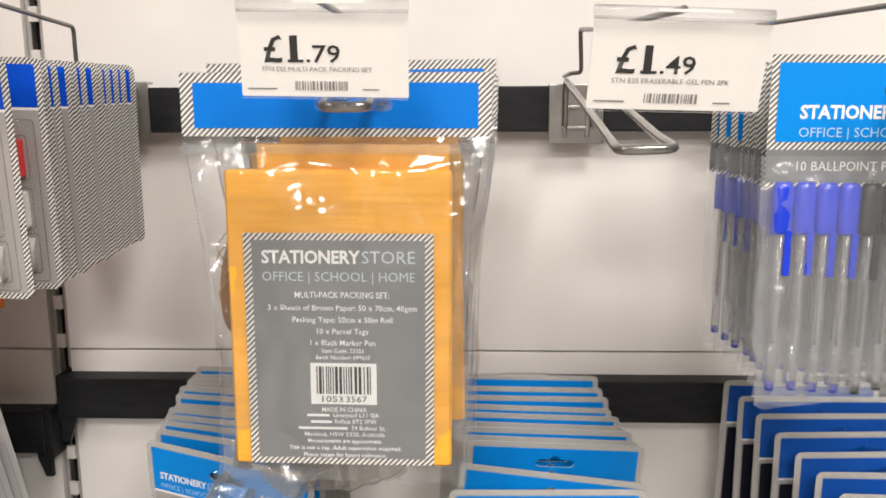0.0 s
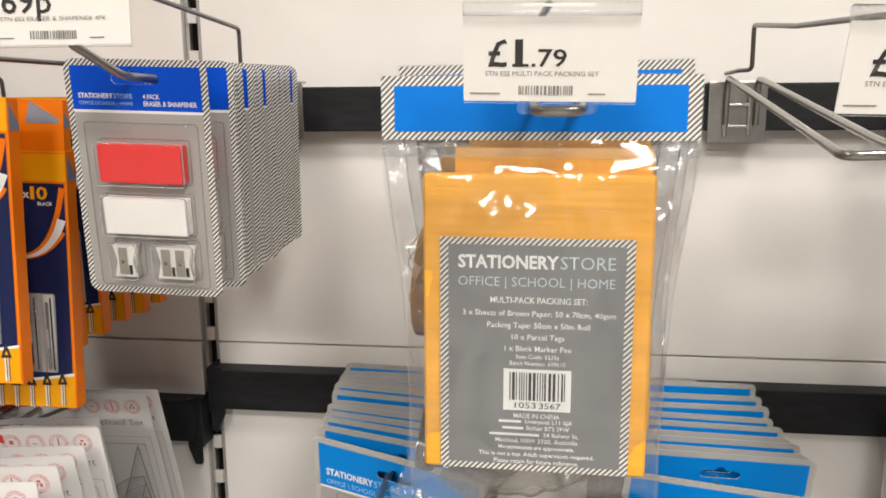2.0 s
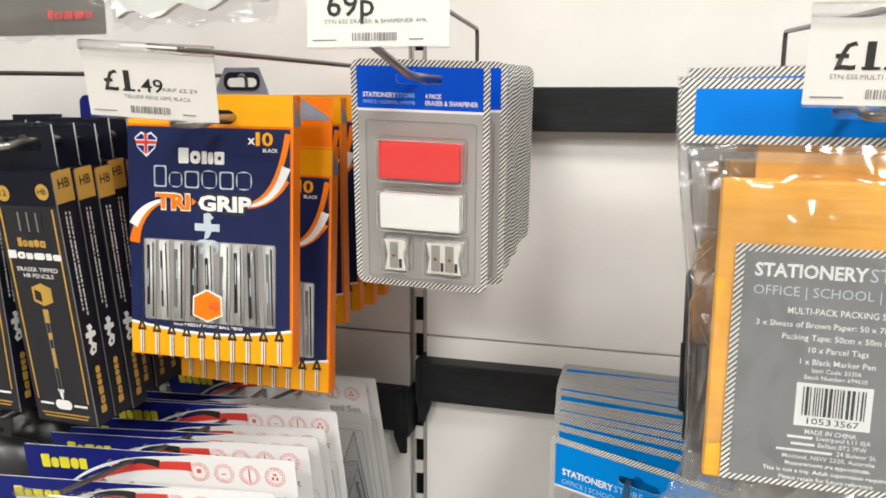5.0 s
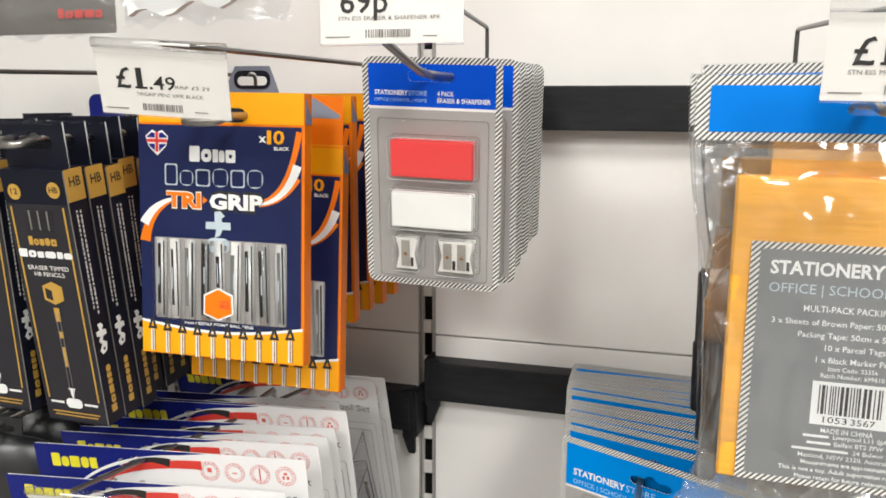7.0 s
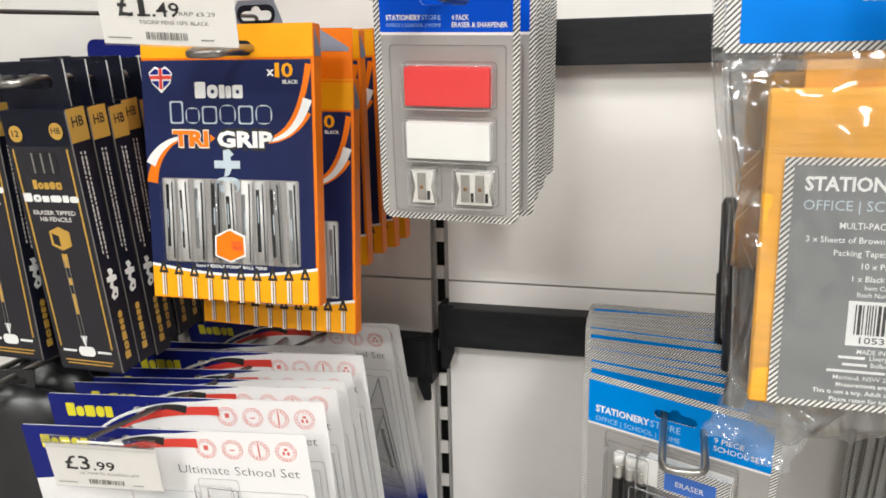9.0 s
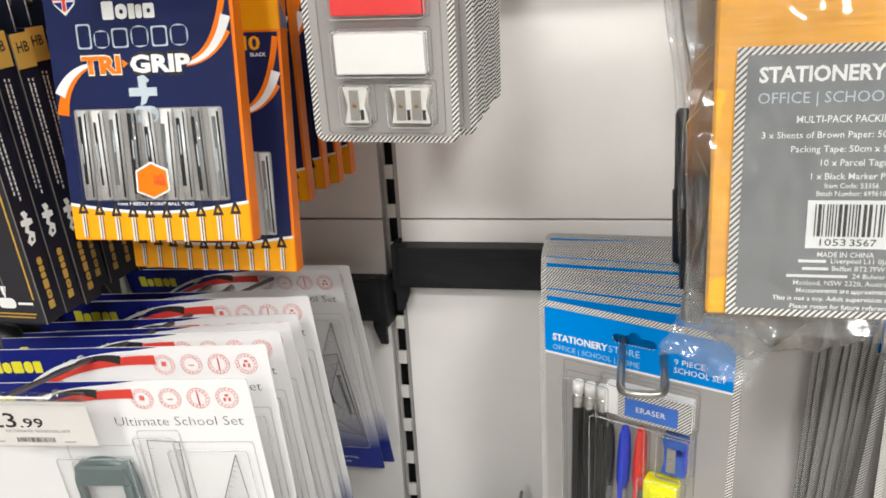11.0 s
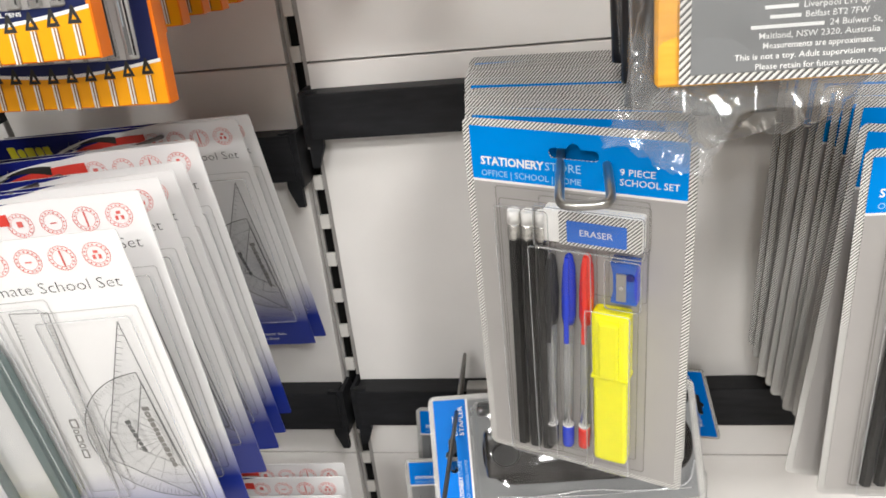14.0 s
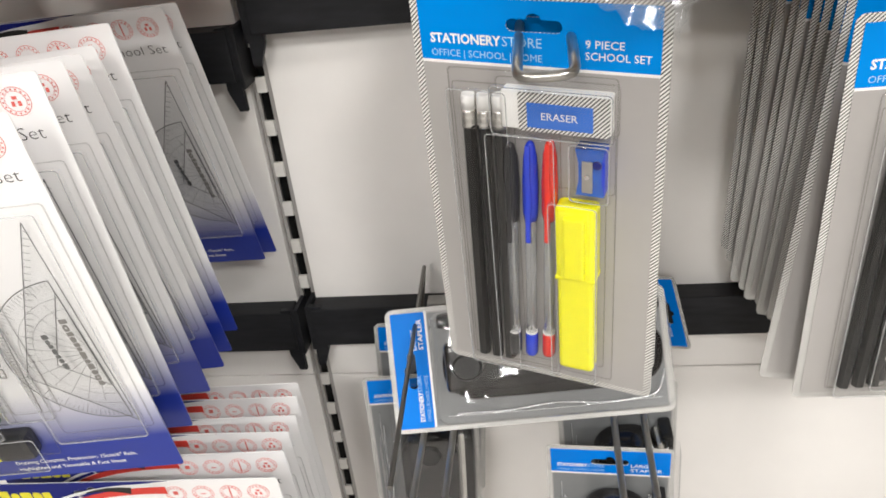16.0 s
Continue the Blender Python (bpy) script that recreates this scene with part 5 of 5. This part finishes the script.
    part("ruler_edge", quads([(-0.0135, -0.083, -0.0135, 0.083, 0.0006), (0.0135, -0.083, 0.0135, 0.083, 0.0008), (-0.0135, 0.083, 0.0135, 0.083, 0.0006)], -0.0013), M_LINE, t, at=rl)
    ticks = [(0.0115, 0.075 - 0.0026 * i, 0.003 if i % 5 else 0.0055, 0.0004) for i in range(58)] + [(-0.0118, 0.075 - 0.0032 * i, 0.0024 if i % 4 else 0.0045, 0.0004) for i in range(47)]
    part("ruler_ticks", bars(ticks, -0.0014), M_FAINT, t, at=rl)
    part("ruler_mark", mark_row(-0.02, 0.02, -0.003, 0.006, 5, -0.0014, 15, hollow=0.001), M_FAINT, t, at=rl @ pose(0, 0, -0.03, 0, 90, 0))
    c = part("tool_case", block(0.05, 0.012, 0.155, (-0.0055, -0.008, -0.146), 0.004), M_TOOL, t, "clear pencil case with a grey-green rim")
    part("case_top", block(0.046, 0.0135, 0.02, (-0.0055, -0.0086, -0.081), 0.005, seg=3), M_TEAL, c)
    part("case_side", block(0.008, 0.0135, 0.13, (0.0145, -0.0086, -0.155), 0.003), M_TEAL, c)
    part("case_rim", wire([[(-0.03, -0.009, -0.222), (-0.03, -0.009, -0.082), (-0.016, -0.009, -0.069), (0.006, -0.009, -0.069), (0.019, -0.009, -0.082), (0.019, -0.009, -0.222)]], 0.0038, 0.01), M_TEAL, c)
    hl = part("highlighter", block(0.06, 0.013, 0.024, (-0.02, -0.008, -0.246), 0.004), M_HILITE, t, "fluorescent yellow highlighter")
    part("cap", block(0.028, 0.0135, 0.023, (0.022, -0.0085, -0.246), 0.005), M_BLACK, hl)
    trays(t, ((0.068, 0.19, 0.012, 0.09, -0.152), (0.036, 0.178, 0.010, 0.046, -0.135), (0.11, 0.034, 0.018, -0.01, -0.25), (0.064, 0.172, 0.018, -0.0055, -0.146)))
    return t


us1 = school_card(pose(-0.6077, 0.5828, 1.1226, 7.2, -2.1, 4.4), True)
for m_ in ((-0.6055, 0.6148, 1.1375, 6.2, -1.6, 4.7), (-0.6102, 0.6519, 1.1332, 7.9, -2.1, 4.0), (-0.6149, 0.6820, 1.1271, 9.4, -2.7, 4.0), (-0.6170, 0.7053, 1.1271, 9.8, -2.8, 2.9), (-0.6135, 0.7267, 1.1380, 9.5, -2.2, 2.5), (-0.63, 0.752, 1.129, 9.5, -2.2, 2.0), (-0.642, 0.776, 1.127, 10, -2.2, 1.6)):
    copy_thing(us1, pose(*m_))
copy_thing(us1, pose(-0.6312, 0.8546, 1.1262, 14.6, -1.2, -0.3))
copy_thing(us1, pose(-0.626, 0.872, 1.1245, 14.6, -1.6, -0.3))
hook(-0.645, 1.034, 0.55, 1.105, [(-0.6, 0.93, 1.088), (-0.575, 0.88, 1.115), (-0.64, 0.54, 1.131)])
price_ticket(pose(-0.631, 0.54, 1.126, 14, 2, 9.9), "£3", ".99", [("ULTIMATE SCHOOL SET", -0.022, -0.0305, 0.05)], 9)
for x_, y_, z_ in ((-0.5795, 0.82, 0.759), (-0.5715, 0.79, 0.767), (-0.5645, 0.76, 0.768), (-0.5605, 0.73, 0.777), (-0.554, 0.695, 0.784), (-0.5485, 0.66, 0.79)):
    copy_thing(us1, pose(x_, y_, z_, 7, rnd.uniform(-0.6, 0.6), 2 + rnd.uniform(-1, 1)))
hook(-0.62, 0.713, 0.6, 0.724)


# ---- stapler packs below ----
SW, SH = 0.135, 0.26


def stapler_pack(m, label):
    t = thing("stapler_pack", m, label, "stapler pack", "stapler packs")
    card_base(t, SW, SH, 0.037, 0.0048, M_BLUE, 0.008, 0.04)
    # darker sheet over the grey field puts the blister's shade into colour
    part("shade_field", sheet([rrect(SW - 0.0125, SH - 0.046, 0.002, 0, -(0.0395 + SH - 0.006) / 2, 2)], 0.0003, -0.0011), M_DKGREY, t, "slate sheet painting the grey field darker, as shaded under the blister")
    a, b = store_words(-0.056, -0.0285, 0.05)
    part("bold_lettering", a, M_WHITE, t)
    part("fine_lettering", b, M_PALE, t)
    part("title", words([("LARGE", 0.022, -0.027, 0.022, 0.0045, "l"), ("STAPLER", 0.022, -0.0335, 0.033, 0.0045, "l")], -0.0011, 0.012), M_WHITE, t)
    prof = rrect(0.07, 0.195, 0.03, 0.006, -0.15, 6)
    body = bmesh.new()
    body.from_mesh(sheet([prof], 0.042, -0.024))
    bmesh.ops.remove_doubles(body, verts=body.verts, dist=0.0002)
    bmesh.ops.bevel(body, geom=[e for e in body.edges if e.is_boundary or e.calc_face_angle(0) > 0.9], offset=0.007, segments=3, affect="EDGES", profile=0.6)
    s = part("stapler", body, M_GLOSS, t, "glossy black desk stapler")
    part("cap_shell", block(0.052, 0.018, 0.1, (0.006, -0.04, -0.105), 0.0088, seg=4), M_GLOSS, s, "black handle cap")
    part("grip_panel", block(0.03, 0.008, 0.09, (0.0, -0.044, -0.185), 0.0038, seg=3), M_GRAPH, s)
    part("base_plate", block(0.014, 0.03, 0.2, (0.052, -0.017, -0.15), 0.005), M_GRAPH, s)
    part("chrome_rail", block(0.008, 0.03, 0.178, (0.0445, -0.018, -0.15), 0.003), M_FERRULE, s)
    part("hinge", rod([(0.012, -0.004), (0.0135, 0), (0.0115, 0.004)], (0, 0, 0), 18), M_GRAPH, s, at=pose(0.006, -0.049, -0.075, 90))
    b = part("blister", tray(0.116, 0.21, 0.056, (0.006, -0.149), 0.018), M_SHELL, t, "deep clear blister")
    # whitish wires added as painted highlights on the deep blister
    part("shoulder_glint", wire([[(-0.048, -0.012, -0.06), (-0.049, -0.014, -0.11), (-0.044, -0.012, -0.15), (-0.05, -0.014, -0.2), (-0.046, -0.012, -0.245), (-0.02, -0.014, -0.251)]], 0.0011, 0.02), M_GLINT, b)
    part("shoulder_glint", wire([[(-0.052, -0.003, -0.05), (-0.053, -0.003, -0.16), (-0.051, -0.003, -0.248)]], 0.0007, 0.02), M_GLINT, b)
    return t


st1 = stapler_pack(pose(-0.346, 0.80, 0.788, -28, 0.5, 4) @ pose(0, 0, 0, 0, -92, 0) @ Matrix.Diagonal((0.87, 0.87, 1.0, 1)), "carded large stapler lying sideways across its hook")
copy_thing(st1, pose(-0.1455, 0.7704, 0.7208, 8, 0.6, -3.6))["label"] = "carded large stapler with a torn hanging slot"
copy_thing(st1, pose(-0.135, 0.832, 0.745, 8, -2, 3))["label"] = "carded large stapler hanging behind another"
copy_thing(st1, pose(-0.3199, 0.8898, 0.7822, 5.7, 4.7, 3.6))["label"] = "carded large stapler hanging upright by the rail"
copy_thing(st1, pose(-0.3301, 0.852, 0.7465, 5.8, 2.8, 7.8))["label"] = "carded large stapler hanging a little lower"
copy_thing(st1, pose(-0.06, 0.915, 0.768, 4, 76, -24) @ Matrix.Scale(0.74, 4))["label"] = "carded large stapler turned on its side"
hook(-0.125, 0.719, 0.6, 0.722)
hook(-0.305, 0.719, 0.6, 0.728, [(-0.335, 0.938, 0.77), (-0.325, 0.932, 0.828), (-0.313, 0.62, 0.822)])

# ---- bags above and dark cases at the far end ----
zb = thing("pen_bag", pose(-0.765, 0.70, 1.598), "hazy clear bag of pens with a red maker's mark", "pen pack")
part("bag", film_bag(0.16, 0.10, 0.02, 41), M_PENBAG, zb, "hazy clear bag")
part("insert", sheet([rrect(0.148, 0.094, 0.002, 0, -0.05)], 0.0006), mat("tan_grey_insert", (0.13, 0.115, 0.1), 0.5), zb)
part("maker_mark", mark_row(0.012, 0.062, -0.083, 0.009, 5, -0.0022, 14), M_REDPRINT, zb, "red maker's mark in plain blocks")
wb = thing("white_pack", pose(-0.527, 0.585, 1.594), "white paper pack with a crumpled foot", "stationery pack")
low = [(-0.062 + 0.124 * i / 16, -0.092 + 0.004 * math.sin(i * 1.1) + 0.0008 * i) for i in range(17)]
part("wrapper", sheet([low + [(0.062, 0), (-0.062, 0)]], 0.006), M_WHITE, wb)
part("film_edge", film_bag(0.15, 0.097, 0.014, 44), M_BAG, wb, "clear outer film")
hook(-0.765, 1.658, 0.66, 1.604)
hook(-0.53, 1.658, 0.55, 1.6)
tagged(part("hook_rail", block(0.96, 0.029, 0.05, (-0.975, 0.9595, 1.683), 0.002), M_BAR), "black steel hook rail above the pens", "display rail", "black hook rails")
bc = thing("blue_card_pack", pose(-0.735, 0.80, 1.444, 4, 2, 0), "dark blue card pack behind the pencil boxes", "stationery pack")
part("card", sheet([rrect(0.15, 0.2, 0.01, 0, -0.1), euro_slot(0, -0.02)], 0.0009), M_USNAVY, bc)


def dark_case(m):
    t = thing("black_case_pack", m, "glossy black curved case on a black hanging tab", "stationery case", "black cases")
    part("case", rod([(0.002, -0.16), (0.045, -0.15), (0.062, -0.10), (0.062, -0.05), (0.045, -0.012), (0.004, 0)], (0, 0, 0), 24, flat=0.32), M_BLACK, t)
    part("tab", sheet([[(-0.02, -0.01), (0.02, -0.01), (0.022, 0.016), (-0.022, 0.016)], euro_slot(0, 0.004, 0.028)], 0.002), M_BLACK, t)
    part("rim", wire([[(-0.064, -0.001, -0.12), (-0.05, -0.001, -0.02), (0, -0.001, 0.002), (0.05, -0.001, -0.02), (0.064, -0.001, -0.12)]], 0.0016, 0.04), M_DKNAVY, t)
    return t


dc = dark_case(pose(-0.80, 0.63, 1.125, 6, 2, 20))
for i in range(4):
    copy_thing(dc, pose(-0.812 - 0.008 * i, 0.68 + 0.05 * i, 1.13 + 0.004 * i, 6, 2, 20))
hook(-0.81, 1.034, 0.57, 1.136)
